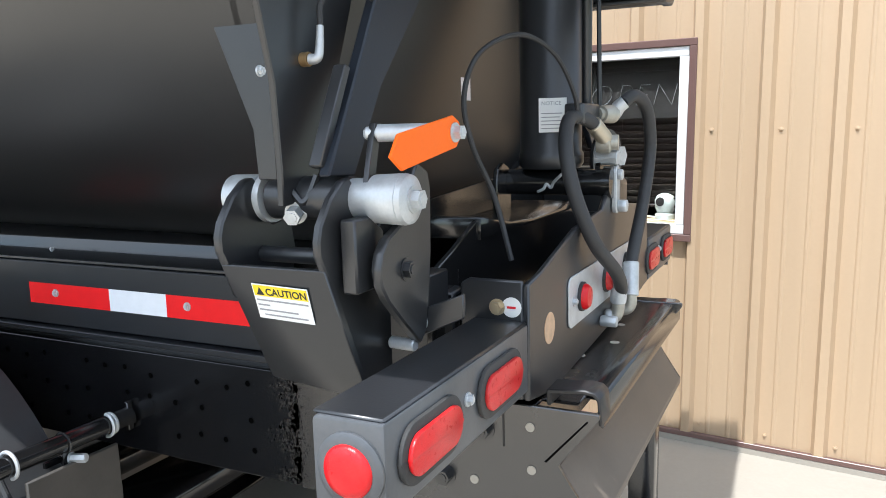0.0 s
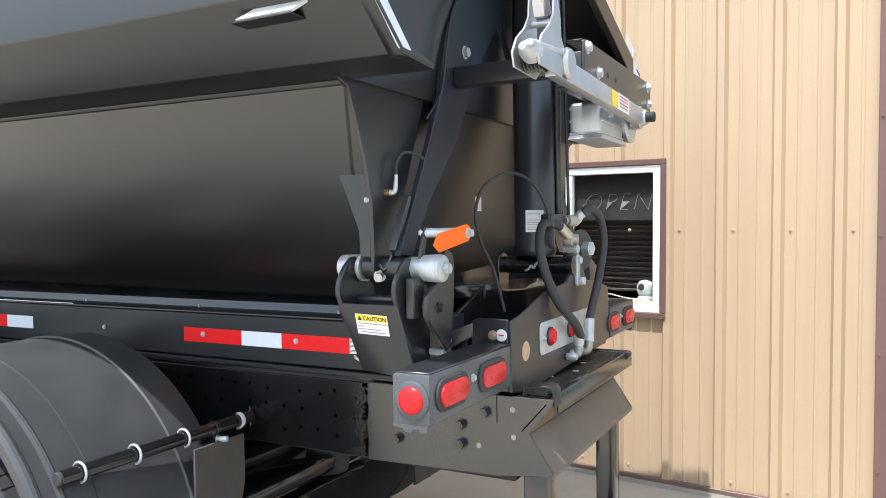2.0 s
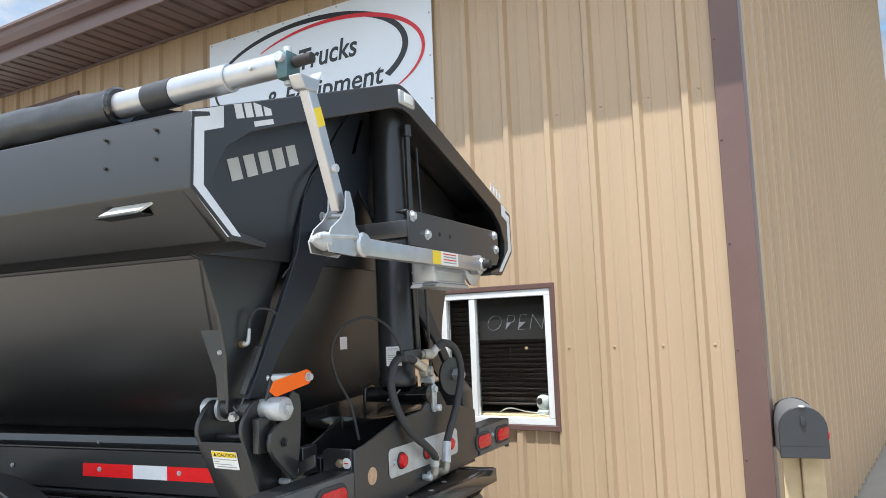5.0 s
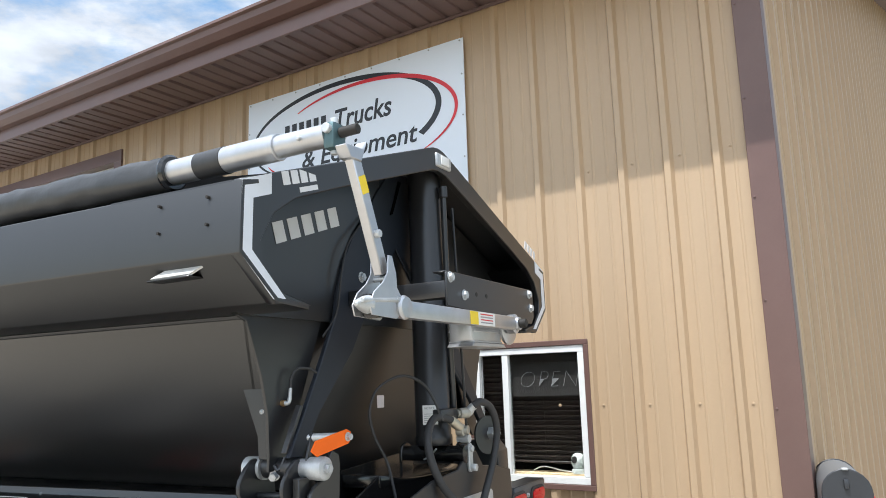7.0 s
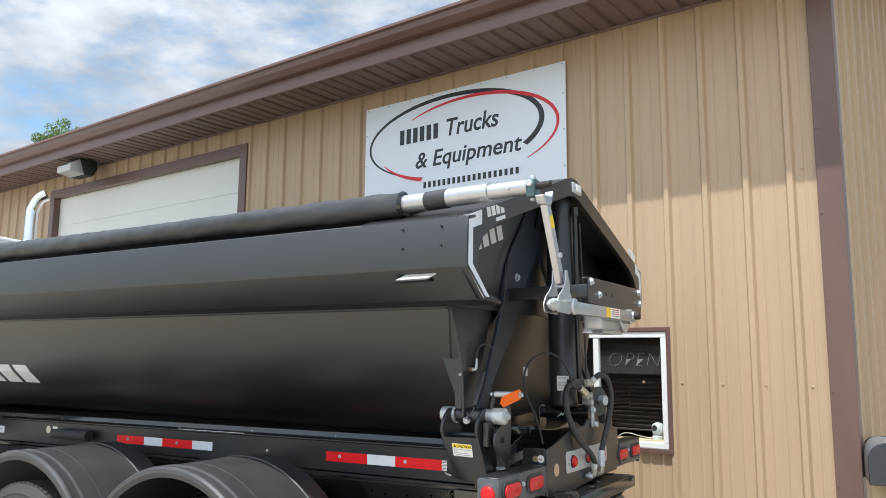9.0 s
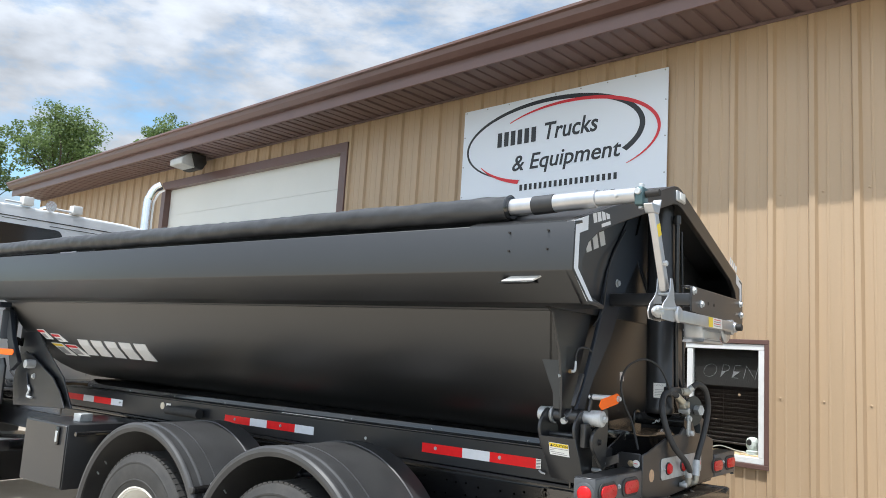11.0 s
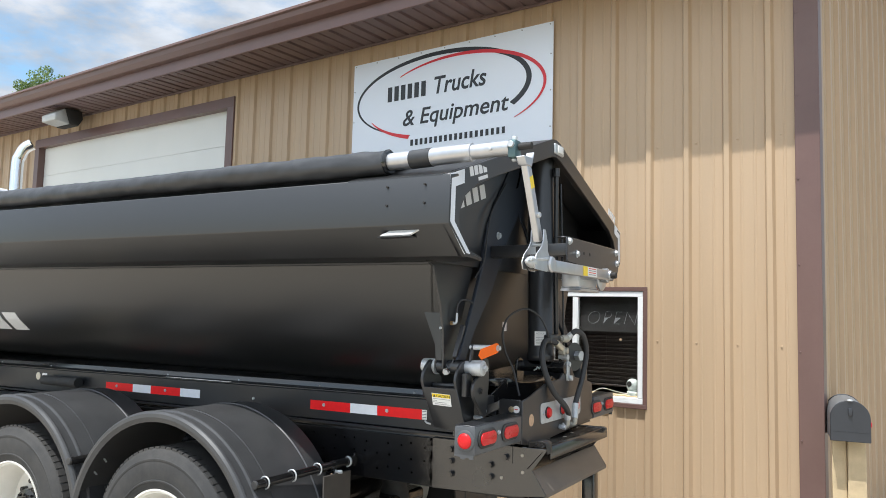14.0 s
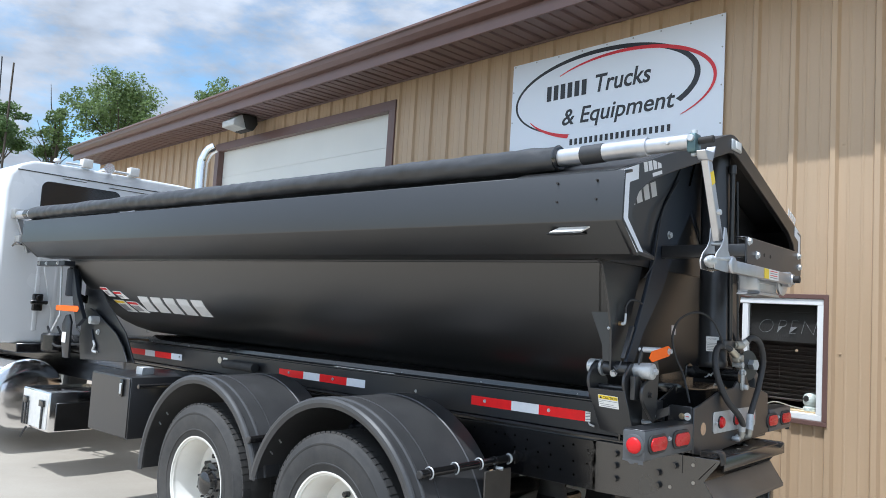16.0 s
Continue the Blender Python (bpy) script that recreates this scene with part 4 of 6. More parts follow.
# latch hook, strap and orange indicator
HOOK = [(0.80, 1.545), (0.835, 1.53), (0.843, 1.50), (0.838, 1.40), (0.831, 1.349), (0.815, 1.275), (0.795, 1.258), (0.73, 1.317), (0.70, 1.346), (0.683, 1.37), (0.678, 1.395), (0.686, 1.42), (0.705, 1.438), (0.745, 1.455), (0.765, 1.50)]
hook = part("latch_hook", prism(HOOK, "x", -0.075, -0.058, 0.003), BLACK, dump, "black steel latch hook")
bolt((-0.058, 0.752, 1.386), (1, 0, 0), hook, 0.013, 0.01, BLACK)
part("strap", prism([(-0.088, 1.255), (-0.099, 1.264), (-0.097, 1.296), (-0.088, 1.300), (0.005, 1.338), (0.005, 1.298)], "y", 0.820, 0.830, 0.002), BLACK, dump, "flat black steel strap")
bolt((-0.075, 0.820, 1.287), (0, -1, 0), dump, 0.0125, 0.010)
part("stop_pin", cyl((-0.114, 0.795, 1.256), (-0.066, 0.790, 1.256), 0.010, seg=14), ZINC, dump, "zinc stop pin")
part("indicator_bar", prism([(0.705, 1.50), (0.725, 1.50), (0.755, 1.605), (0.735, 1.605)], "x", -0.102, -0.092, 0.001), BLACK, dump)
part("indicator_rod", lathe([(0, 0.006), (0.004, 0.010), (0.02, 0.010), (0.021, 0.013), (0.125, 0.013), (0.128, 0.0)], (-0.112, 0.736, 1.590), (1, 0.38, 0.0), 16), ZINC, dump, "zinc latch rod")
bm = add_prism(bmesh.new(), [(0.600, 1.559), (0.630, 1.540), (0.797, 1.566), (0.812, 1.580), (0.809, 1.604), (0.787, 1.613), (0.623, 1.588)], "x", 0.006, 0.011)
part("indicator_flag", sharp_bevel(bm, 0.0015), ORANGE, dump, "bright orange latch flag")
bolt((0.011, 0.790, 1.588), (1, -0.1, 0), dump, 0.011, 0.012)

# light boxes
def light_box(sgn, y_out, y_in):
    """A tail light box; sgn is -1 where its round lamp faces -y."""
    def yy(v):
        return v if sgn < 0 else 2 * MID - v
    a, b = sorted((yy(y_out), yy(y_in)))
    bx = part("light_box", prism([(-0.045, 1.130), (-0.045, 1.252), (-0.035, 1.258), (0.058, 1.258), (0.058, 1.138), (0.045, 1.130)], "y", a, b, 0.005, 2), BOXP, dump, "dusty black steel tail light box")
    part("top_plate", box(-0.045, 0.056, a + 0.003, b, 1.256, 1.262, 0.003), BLACK, bx, "gloss black top plate")
    skirt = [(-0.044, 1.136), (0.050, 1.136), (0.051, 1.119), (0.030, 1.117), (0.027, 1.124), (0.012, 1.123), (0.006, 1.116), (-0.012, 1.117), (-0.018, 1.125), (-0.044, 1.127)]
    part("end_skirt", prism(skirt, "y", *sorted((yy(y_out), yy(y_out + 0.004))), 0.0008), BOXP, bx, "ragged lower edge of the end plate")
    face_y = yy(y_out)
    d = -1 if sgn < 0 else 1
    rl = part("round_lamp", lathe([(0, 0.047), (0.003, 0.047), (0.006, 0.042), (0.007, 0.034)], (0.010, face_y, 1.195), (0, d, 0), 32, False, False), BOXP, bx, "round red side lamp in a rubber ring")
    part("lens", lathe([(0.0, 0.0345), (0.008, 0.034), (0.013, 0.030), (0.016, 0.020), (0.017, 0.0)], (0.010, face_y, 1.195), (0, d, 0), 32), REDP, rl)
    for yc in (0.593, 0.830):
        yc = yy(yc)
        ov = part("oval_lamp", prism(round_rect(yc, 1.199, 0.175, 0.082, 0.041, 10), "x", 0.0585, 0.066, 0.003, 2), RUBBER, bx, "oval red tail lamp in a rubber ring")
        part("lens", prism(round_rect(yc, 1.199, 0.148, 0.056, 0.028, 10), "x", 0.066, 0.073, 0.003, 2), REDP, ov)
    bolt((0.058, yy(0.712), 1.210), (1, 0, 0), bx, 0.008, 0.006)
    return bx


light_box(-1, 0.481, 0.970), light_box(1, 0.481, 0.86)

# rear cross plate with marker lights
PLATE = [(0.970, 1.327), (1.04, 1.337), (1.262, 1.39), (1.47, 1.405), (1.55, 1.46), (1.64, 1.465), (1.70, 1.40), (1.84, 1.385), (1.985, 1.353), (2.0, 1.137), (1.10, 1.095), (0.970, 1.118)]
rp = part("rear_plate", prism(PLATE, "x", 0.048, 0.060, 0.003), BLACK, dump, "large black rear cross plate")
part("side_plate", prism([(-0.07, 1.322), (-0.055, 1.332), (0.048, 1.332), (0.048, 1.118), (-0.07, 1.118)], "y", 0.970, 0.982, 0.003), BLACK, dump, "black side plate of the rear box")
part("side_plate", prism([(-0.18, 1.34), (0.048, 1.35), (0.048, 1.13), (-0.18, 1.13)], "y", 1.99, 2.002, 0.003), BLACK, dump)
part("box_floor", box(-0.18, 0.048, 0.982, 1.99, 1.118, 1.13, 0.002), BLACK, dump)
# darker than the outer plates, for the shade deep inside the box
part("inner_web", prism([(0.95, 1.335), (1.05, 1.368), (1.166, 1.413), (1.24, 1.402), (1.34, 1.384), (1.50, 1.374), (1.72, 1.374), (1.80, 1.39), (1.95, 1.33), (1.95, 1.13), (0.95, 1.13)], "x", -0.13, -0.118, 0.002), GLOSS, dump, "black inner web plate")
# raised as black filling where the end wall lies in shade
part("cross_web", prism([(0.92, 1.13), (0.92, 1.33), (1.10, 1.43), (1.80, 1.47), (1.95, 1.50), (2.10, 1.50), (2.10, 1.13)], "x", -0.30, -0.29, 0.002), GLOSS, dump, "black cross web, raised to stand in for the shaded end wall")
part("web_gusset", prism([(-0.118, 1.33), (-0.13, 1.34), (-0.28, 1.30), (-0.28, 1.13), (-0.118, 1.13)], "y", 1.06, 1.07, 0.002), BLACK, dump)
part("small_post", box(-0.135, -0.10, 0.90, 0.985, 1.25, 1.345, 0.003), BLACK, dump)
bolt((0.001, 0.970, 1.284), (0, -1, 0), dump, 0.011, 0.009, mat("brass_bolt", (0.55, 0.45, 0.30), 0.4, 0.7))
tag = part("round_tag", lathe([(0, 0.018), (0.001, 0.018), (0.0015, 0.0)], (0.028, 0.970, 1.285), (0, -1, 0), 24), LABELW, dump, "small round white tag")
part("tag_print", box(0.020, 0.036, 0.9675, 0.9685, 1.283, 1.287, 0), INKR, dump)
part("round_sticker", lathe([(0, 0.03), (0.001, 0.03), (0.0015, 0.0)], (0.060, 1.080, 1.224), (1, 0, 0), 28), mat("beige_sticker", (0.52, 0.34, 0.21), 0.5, 0, 0.2, 60), rp, "beige round sticker")
part("light_strip", prism(round_rect(1.485, 1.243, 0.585, 0.105, 0.02), "x", 0.0605, 0.064, 0.001), ZINC, rp, "brushed metal strip with three marker lights")
for yc in (1.28, 1.484, 1.69):
    ml = part("marker_light", lathe([(0, 0.031), (0.006, 0.031), (0.007, 0.027)], (0.064, yc, 1.243), (1, 0, 0), 28, False, False), RUBBER, rp, "round red marker light in a rubber ring")
    part("lens", lathe([(0, 0.0275), (0.012, 0.027), (0.019, 0.021), (0.021, 0.0)], (0.064, yc, 1.243), (1, 0, 0), 28), REDP, ml)
for yc in (1.225, 1.745):
    bolt((0.064, yc, 1.243), (1, 0, 0), rp, 0.007, 0.005)

# hoist cylinder
CX, CY = -0.085, 1.54
hoist = part("hoist_cylinder", lathe([(0, 0.0), (0, 0.070), (0.012, 0.078), (0.035, 0.078), (0.042, 0.074), (1.16, 0.074), (1.17, 0.0)], (CX, CY, 1.497), (0.0, 0.0, 1), 40), BLACK, dump, "black vertical hoist cylinder")
part("base_pin", lathe([(0, 0.0), (0, 0.031), (0.24, 0.031), (0.242, 0.038), (0.262, 0.038), (0.264, 0.0)], (-0.196, CY, 1.463), (1, 0, 0), 30), GLOSS, hoist, "black cylinder base pin")
part("pin_plate", prism([(1.455, 1.37), (1.453, 1.47), (1.465, 1.50), (1.50, 1.513), (1.535, 1.50), (1.548, 1.47), (1.545, 1.37)], "x", -0.205, -0.192, 0.003), GLOSS, hoist, "black pin lug plate")
part("pin_disc", lathe([(0, 0.0), (0, 0.052), (0.012, 0.054), (0.013, 0.0)], (0.024, CY + 0.045, 1.478), (1, 0, 0), 30), GLOSS, hoist, "black pin disc")
part("clip", tube([(CX - 0.01, 1.468, 1.445), (CX + 0.005, 1.466, 1.452), (CX + 0.012, 1.468, 1.463), (CX + 0.022, 1.470, 1.455), (CX + 0.03, 1.468, 1.468), (CX + 0.052, 1.464, 1.488)], 0.0035, 8), ZINC, hoist, "small zinc cotter clip")
part("notice_label", on(Matrix.Translation((CX + 0.028, CY - 0.0728, 1.583)) @ pose(0, 0, 0, 90, 0, 14), flat(-0.032, 0.032, 0, 0.078, 0.0, 0.001)), LABELW, hoist, "white notice label")
NM = Matrix.Translation((CX + 0.028, CY - 0.0728, 1.583)) @ pose(0, 0, 0, 90, 0, 14)
text_mesh("label_word", "NOTICE", 0.0125, NM @ pose(-0.026, 0.062, 0.0011), LABELG, hoist, 0.0001)
for i in range(5):
    part("print_bar", on(NM, flat(-0.026, 0.022 - 0.006 * (i % 2), 0.008 + 0.0085 * i, 0.0102 + 0.0085 * i, 0.001, 0.0014)), LABELG, hoist)
part("small_label", on(Matrix.Translation((-0.2275, 1.36, 1.66)) @ pose(0, 0, 0, 90, 0, 90), flat(-0.025, 0.025, 0, 0.05, 0.0, 0.001)), mat("pale_pink_label", (0.75, 0.68, 0.66), 0.5), dump, "faded pale label")
part("pipe", tube([(-0.015, 1.60, 1.63), (0.0, 1.555, 2.1), (0.01, 1.535, 2.55)], 0.013, 12, 2), BLACK, hoist, "thin black riser pipe")
part("pipe_cap", cyl((0.01, 1.535, 2.54), (0.01, 1.533, 2.59), 0.020, seg=14), BLACK, hoist)
part("pipe", tube([(0.0, 1.68, 1.5), (-0.005, 1.665, 2.1), (-0.01, 1.655, 2.52)], 0.006, 8, 2), BLACK, hoist)
part("cradle", prism([(1.166, 1.418), (1.24, 1.406), (1.34, 1.389), (1.50, 1.379), (1.72, 1.379), (1.80, 1.394), (1.80, 1.37), (1.166, 1.37)], "x", -0.285, -0.112, 0.004, 2), GLOSS, dump, "worn black cylinder cradle")
part("far_saddle", prism([(-0.30, 1.18), (-0.30, 1.42), (-0.26, 1.47), (-0.09, 1.47), (-0.05, 1.42), (-0.05, 1.18)], "y", 2.10, 2.22, 0.006, 2), BLACK, dump, "black saddle block on the far side")
part("side_disc", lathe([(0, 0.0), (0, 0.085), (0.012, 0.088), (0.013, 0.0)], (-0.08, 2.04, 1.50), (0.9, -0.25, 0), 32), BLACK, dump, "black pivot disc")
bolt((-0.065, 2.06, 1.506), (1, -0.25, 0), dump, 0.032, 0.035)

# hydraulic hoses and swivels
BRASS = mat("dull_brass", (0.55, 0.50, 0.40), 0.4, 0.8)
part("control_cable", tube([(0.02, 1.40, 1.60), (0.02, 1.385, 1.66), (-0.01, 1.34, 1.745), (-0.06, 1.265, 1.782), (-0.105, 1.16, 1.74), (-0.125, 1.125, 1.655), (-0.115, 1.14, 1.56), (-0.09, 1.185, 1.46), (-0.05, 1.175, 1.33)], 0.0055, 8), HOSE, dump, "thin looped black control cable")
h1 = part("hydraulic_hose", tube([(0.045, 1.49, 1.585), (0.03, 1.44, 1.610), (0.012, 1.37, 1.610), (0.03, 1.285, 1.545), (0.055, 1.27, 1.45), (0.085, 1.31, 1.35), (0.105, 1.41, 1.275), (0.10, 1.485, 1.225), (0.092, 1.50, 1.20)], 0.0155, 14), HOSE, dump, "thick black hydraulic hose")
h2 = part("hydraulic_hose", tube([(0.075, 1.60, 1.648), (0.095, 1.63, 1.665), (0.11, 1.70, 1.635), (0.112, 1.745, 1.54), (0.106, 1.70, 1.41), (0.10, 1.635, 1.31), (0.098, 1.60, 1.255), (0.10, 1.585, 1.20)], 0.0155, 14), HOSE, dump, "thick black hydraulic hose")
part("ferrule", cyl((0.095, 1.492, 1.235), (0.090, 1.50, 1.185), 0.019, seg=16), ZINC, h1, "zinc hose ferrule")
part("elbow", tube([(0.090, 1.50, 1.19), (0.088, 1.502, 1.165), (0.082, 1.50, 1.15), (0.060, 1.495, 1.148)], 0.016, 12, 4), FITTING, h1, "zinc hose elbow")
part("hex_nut", cyl((0.062, 1.495, 1.148), (0.076, 1.498, 1.148), 0.021, seg=6), ZINC, h1)
part("hex_nut", cyl((0.062, 1.45, 1.150), (0.10, 1.45, 1.150), 0.014, seg=6), ZINC, h1)
part("ferrule", cyl((0.098, 1.602, 1.265), (0.102, 1.58, 1.185), 0.019, seg=16), ZINC, h2, "zinc hose ferrule")
part("elbow", tube([(0.102, 1.58, 1.19), (0.102, 1.578, 1.165), (0.092, 1.575, 1.152), (0.062, 1.57, 1.15)], 0.015, 12, 4), FITTING, h2, "zinc hose elbow")
part("ferrule", cyl((0.050, 1.525, 1.565), (0.038, 1.465, 1.60), 0.019, seg=16), BRASS, h1, "dull brass ferrule")
part("swivel", lathe([(0, 0.0), (0, 0.022), (0.008, 0.025), (0.03, 0.025), (0.034, 0.018), (0.05, 0.018), (0.05, 0.0)], (0.03, 1.53, 1.556), (1, 0.15, 0), 18), FITTING, h1, "zinc swivel fitting")
part("swivel", lathe([(0, 0.014), (0.012, 0.014), (0.013, 0.020), (0.045, 0.022), (0.062, 0.022), (0.063, 0.0)], (0.03, 1.535, 1.622), (0.35, 1, 0), 18), FITTING, h2, "zinc swivel fitting")
part("elbow", tube([(0.05, 1.585, 1.622), (0.056, 1.60, 1.625), (0.064, 1.60, 1.638), (0.078, 1.603, 1.65)], 0.017, 12, 4), ZINC, h2)
part("manifold", box(-0.01, 0.035, 1.40, 1.54, 1.60, 1.645, 0.006, 2), BLACK, hoist)
lk = part("zinc_link", prism(round_rect(1.565, 1.445, 0.034, 0.115, 0.017, 8), "x", 0.061, 0.073, 0.003), ZINC, dump, "zinc-plated link plate")
part("hex_nut", cyl((0.073, 1.57, 1.405), (0.094, 1.57, 1.405), 0.016, seg=6), ZINC, lk)
part("hex_nut", cyl((0.073, 1.562, 1.48), (0.085, 1.562, 1.48), 0.013, seg=12), ZINC, lk)
part("hex_nut", cyl((0.02, 1.555, 1.52), (0.075, 1.555, 1.52), 0.018, seg=8), ZINC, lk)

# tail frame: rails' end, slanted cross member and guard legs
part("tail_cross_member", prism([(0.105, 0.997), (0.176, 0.889), (0.176, 0.872), (0.170, 0.872), (0.169, 0.886), (0.098, 0.993)], "y", 0.999, 1.90, 0.0015), BROWNLIT, truck, "slanted black tail cross member, coloured brown for reflected ground light")
for ya in (0.9865, 1.886):
    part("tail_end_plate", prism([(-0.46, 1.104), (0.178, 1.104), (0.178, 1.094), (0.104, 0.998), (0.176, 0.890), (0.172, 0.880), (0.0, 0.860), (-0.46, 0.848)], "y", ya, ya + 0.012, 0.002), TAILP, truck, "black frame end plate")
    part("plate_seam", box(0.001, 0.0045, ya - 0.001, ya + 0.001, 1.02, 1.104, 0), DARKIN, truck)
# the browner tail paint gives the shelf top its lit look
part("tail_shelf", box(-0.02, 0.128, 1.04, 1.95, 1.094, 1.101, 0.002), TAILP, truck, "black tail shelf, its brown lit look put into the colour")
part("shelf_lip", prism([(0.122, 1.1025), (0.156, 1.102), (0.162, 1.096), (0.162, 1.040), (0.156, 1.040), (0.154, 1.093), (0.122, 1.0935)], "y", 1.085, 1.95, 0.002), GLOSS, truck, "gloss black turned-down lip")
part("plate_slot", prism([(0.080, 1.004), (0.084, 1.003), (0.160, 1.089), (0.157, 1.090)], "y", 0.9852, 0.9875, 0), HOLE, truck, "dark slot along the notch")
part("tail_shelf_end", prism([(0.0, 1.094), (0.128, 1.101), (0.162, 1.096), (0.162, 1.04), (0.0, 1.04)], "y", 1.95, 1.958, 0.002), GLOSS, truck)
part("tail_bracket", prism([(0.080, 1.104), (0.080, 1.134), (0.150, 1.140), (0.168, 1.137), (0.177, 1.127), (0.180, 1.078), (0.174, 1.078), (0.171, 1.122), (0.164, 1.130), (0.150, 1.132), (0.088, 1.126), (0.088, 1.104)], "y", 1.0, 1.062, 0.002), SHELFP, truck, "black bent bracket")
part("tail_inner", box(-0.02, 0.0, 1.0, 1.88, 0.90, 1.09, 0.002), GLOSS, truck)
for ya, xa in ((1.06, 0.055), (1.86, 0.04)):
    part("guard_leg", box(xa, xa + 0.075, ya, ya + 0.075, 0.42, 0.86, 0.006, 2), GLOSS, truck, "black square guard leg")
part("guard_bar", box(0.05, 0.13, 0.78, 2.08, 0.36, 0.42, 0.006, 2), GLOSS, truck, "black square guard bar")
for xx, zz in ((-0.344, 1.055), (-0.344, 0.997), (-0.343, 0.933), (-0.117, 1.002), (-0.035, 1.048), (-0.116, 0.944)):
    part("frame_bolt", add_hex(bmesh.new(), (xx, 0.9865, zz), (0, -1, 0), 0.015, 0.018), GLOSS, truck)
# ragged edge where the duller paint of the end plate was sprayed over the gloss rail
rng = random.Random(9)
for nm, paint, yy, sg, n, reach in (("paint_splatter", TAILP, 0.9860, -1, 900, 0.042), ("gloss_splatter", RAILP, 0.9858, 1, 130, 0.016)):
    bm = bmesh.new()
    for i in range(n):
        zz = rng.uniform(0.855, 1.098)
        off = abs(rng.gauss(0, reach)) * (0.6 + 0.5 * math.sin(zz * 61.0) + 0.35 * math.sin(zz * 143.0 + 1.0) ** 2)
        rr = (rng.uniform(0.0008, 0.0045) * math.exp(-off / 0.05) + 0.0005) * (1.0 if sg < 0 else 0.4)
        xx, q0, tall = -0.458 + sg * off, rng.uniform(0, 3), rng.uniform(0.7, 2.2)
        bm.faces.new([bm.verts.new((xx + rr * rng.uniform(0.5, 1.4) * math.cos(q0 + k * 1.05), yy, zz + rr * tall * rng.uniform(0.5, 1.4) * math.sin(q0 + k * 1.05))) for k in range(6)])
    tagged(part(nm, bm, paint, truck, "ragged speckled edge of sprayed paint", False), kind="stuff")
rng = random.Random(4)
for i in range(40):
    xx = -0.50 - 0.075 * (i // 3) - rng.random() * 0.02
    zz = (1.055, 0.985, 0.915)[i % 3] + rng.uniform(-0.012, 0.012)
    if i % 5 == 2:
        continue
    part("hole_disc", cyl((xx, 0.9885, zz), (xx, 0.9905, zz), 0.0065, seg=12, bev=0), HOLE, truck)
# solid discs in concrete colour imitate lit ground seen through the holes
for xx, zz in ((-0.057, 0.945), (0.054, 1.064), (0.056, 0.983)):
    part("hole_disc", cyl((xx, 0.9845, zz), (xx, 0.987, zz), 0.0085, seg=14, bev=0), CONC, truck, "pale disc painted as daylight through a bolt hole")
for xx, yy in ((0.05, 1.324), (0.095, 1.45), (0.072, 1.611)):
    part("hole_disc", cyl((xx, yy, 1.1005), (xx, yy, 1.1022), 0.011, seg=14, bev=0), CONC, truck)

# fender pipe: end cap, three u-bolts, dark clamp with its bolt, and the zinc hardware at the frame
def on_pipe(y, dx=0.0, dz=0.0):
    return Vector((-1.015 + 0.08 * (y - 0.27) + dx, y, 0.918 + 0.03 * (y - 0.27) + dz))


pp = part("fender_pipe", cyl(on_pipe(0.275), on_pipe(0.985), 0.0215, seg=24), PIPEP, truck, "gloss black fender pipe with zinc clamps")
part("end_cap", cyl(on_pipe(0.266), on_pipe(0.277), 0.0205, seg=24, bev=0.003), RUBBER, pp, "grey plastic end cap")
for yy in (0.336, 0.512, 0.692):
    c = on_pipe(yy)
    bm = tube([c + Vector((0.029 * math.cos(q), 0, 0.029 * math.sin(q))) for q in [radians(-78 + 25 * k) for k in range(10)]], 0.0042, 8, 2)
    part("u_bolt", bm, ZINC, pp, "bright zinc u-bolt")
c = on_pipe(0.812)
bm = tube([c + Vector((0.0235 * math.cos(q), 0, 0.0235 * math.sin(q))) for q in [radians(-80 + 30 * k) for k in range(10)]], 0.0028, 6, 2)
add_box(bm, c.x + 0.004, c.x + 0.012, 0.800, 0.824, c.z - 0.058, c.z - 0.018), add_box(bm, c.x - 0.016, c.x - 0.008, 0.77, 0.826, c.z - 0.045, c.z - 0.033)
part("pipe_clamp", bm, GLOSS, pp, "dark steel band clamp")
part("clamp_bolt", add_hex(bmesh.new(), (c.x + 0.012, 0.818, c.z - 0.036), (1, 0.35, 0.05), 0.0105, 0.034), ZINC, pp)
bm = cyl(on_pipe(0.928), on_pipe(0.936), 0.0265, seg=20)
part("pipe_collar", bm, ZINC, pp, "zinc washer")
bm = tube([on_pipe(0.918) + Vector((0.027 * math.cos(q), 0, 0.027 * math.sin(q))) for q in [radians(-90 + 22 * k) for k in range(9)]], 0.004, 8, 2)
part("u_bolt", bm, ZINC, pp)
part("pipe_flange", box(on_pipe(0.98).x - 0.006, on_pipe(0.98).x + 0.006, 0.972, 0.989, 0.905, 0.975, 0.002), GLOSS, pp, "dark frame tab")
# brown-grey flap that closes the gap between fender and frame
flap = [(0.70, 0.895), (0.93, 0.893), (0.932, 0.77), (0.93, 0.72), (0.915, 0.665), (0.90, 0.64), (0.895, 0.56), (0.70, 0.54)]
part("fender_flap", prism(flap, "x", -0.952, -0.942, 0.003), FLAP, truck, "dusty rubber flap behind the fender")
pq = part("fender_pipe", cyl((-2.345, 0.200, 0.900), (-2.30, 0.98, 0.915), 0.0215, seg=24), PIPEP, truck, "gloss black fender pipe")
part("end_cap", cyl((-2.3455, 0.191, 0.900), (-2.345, 0.202, 0.900), 0.0205, seg=24, bev=0.003), RUBBER, pq, "grey plastic end cap")
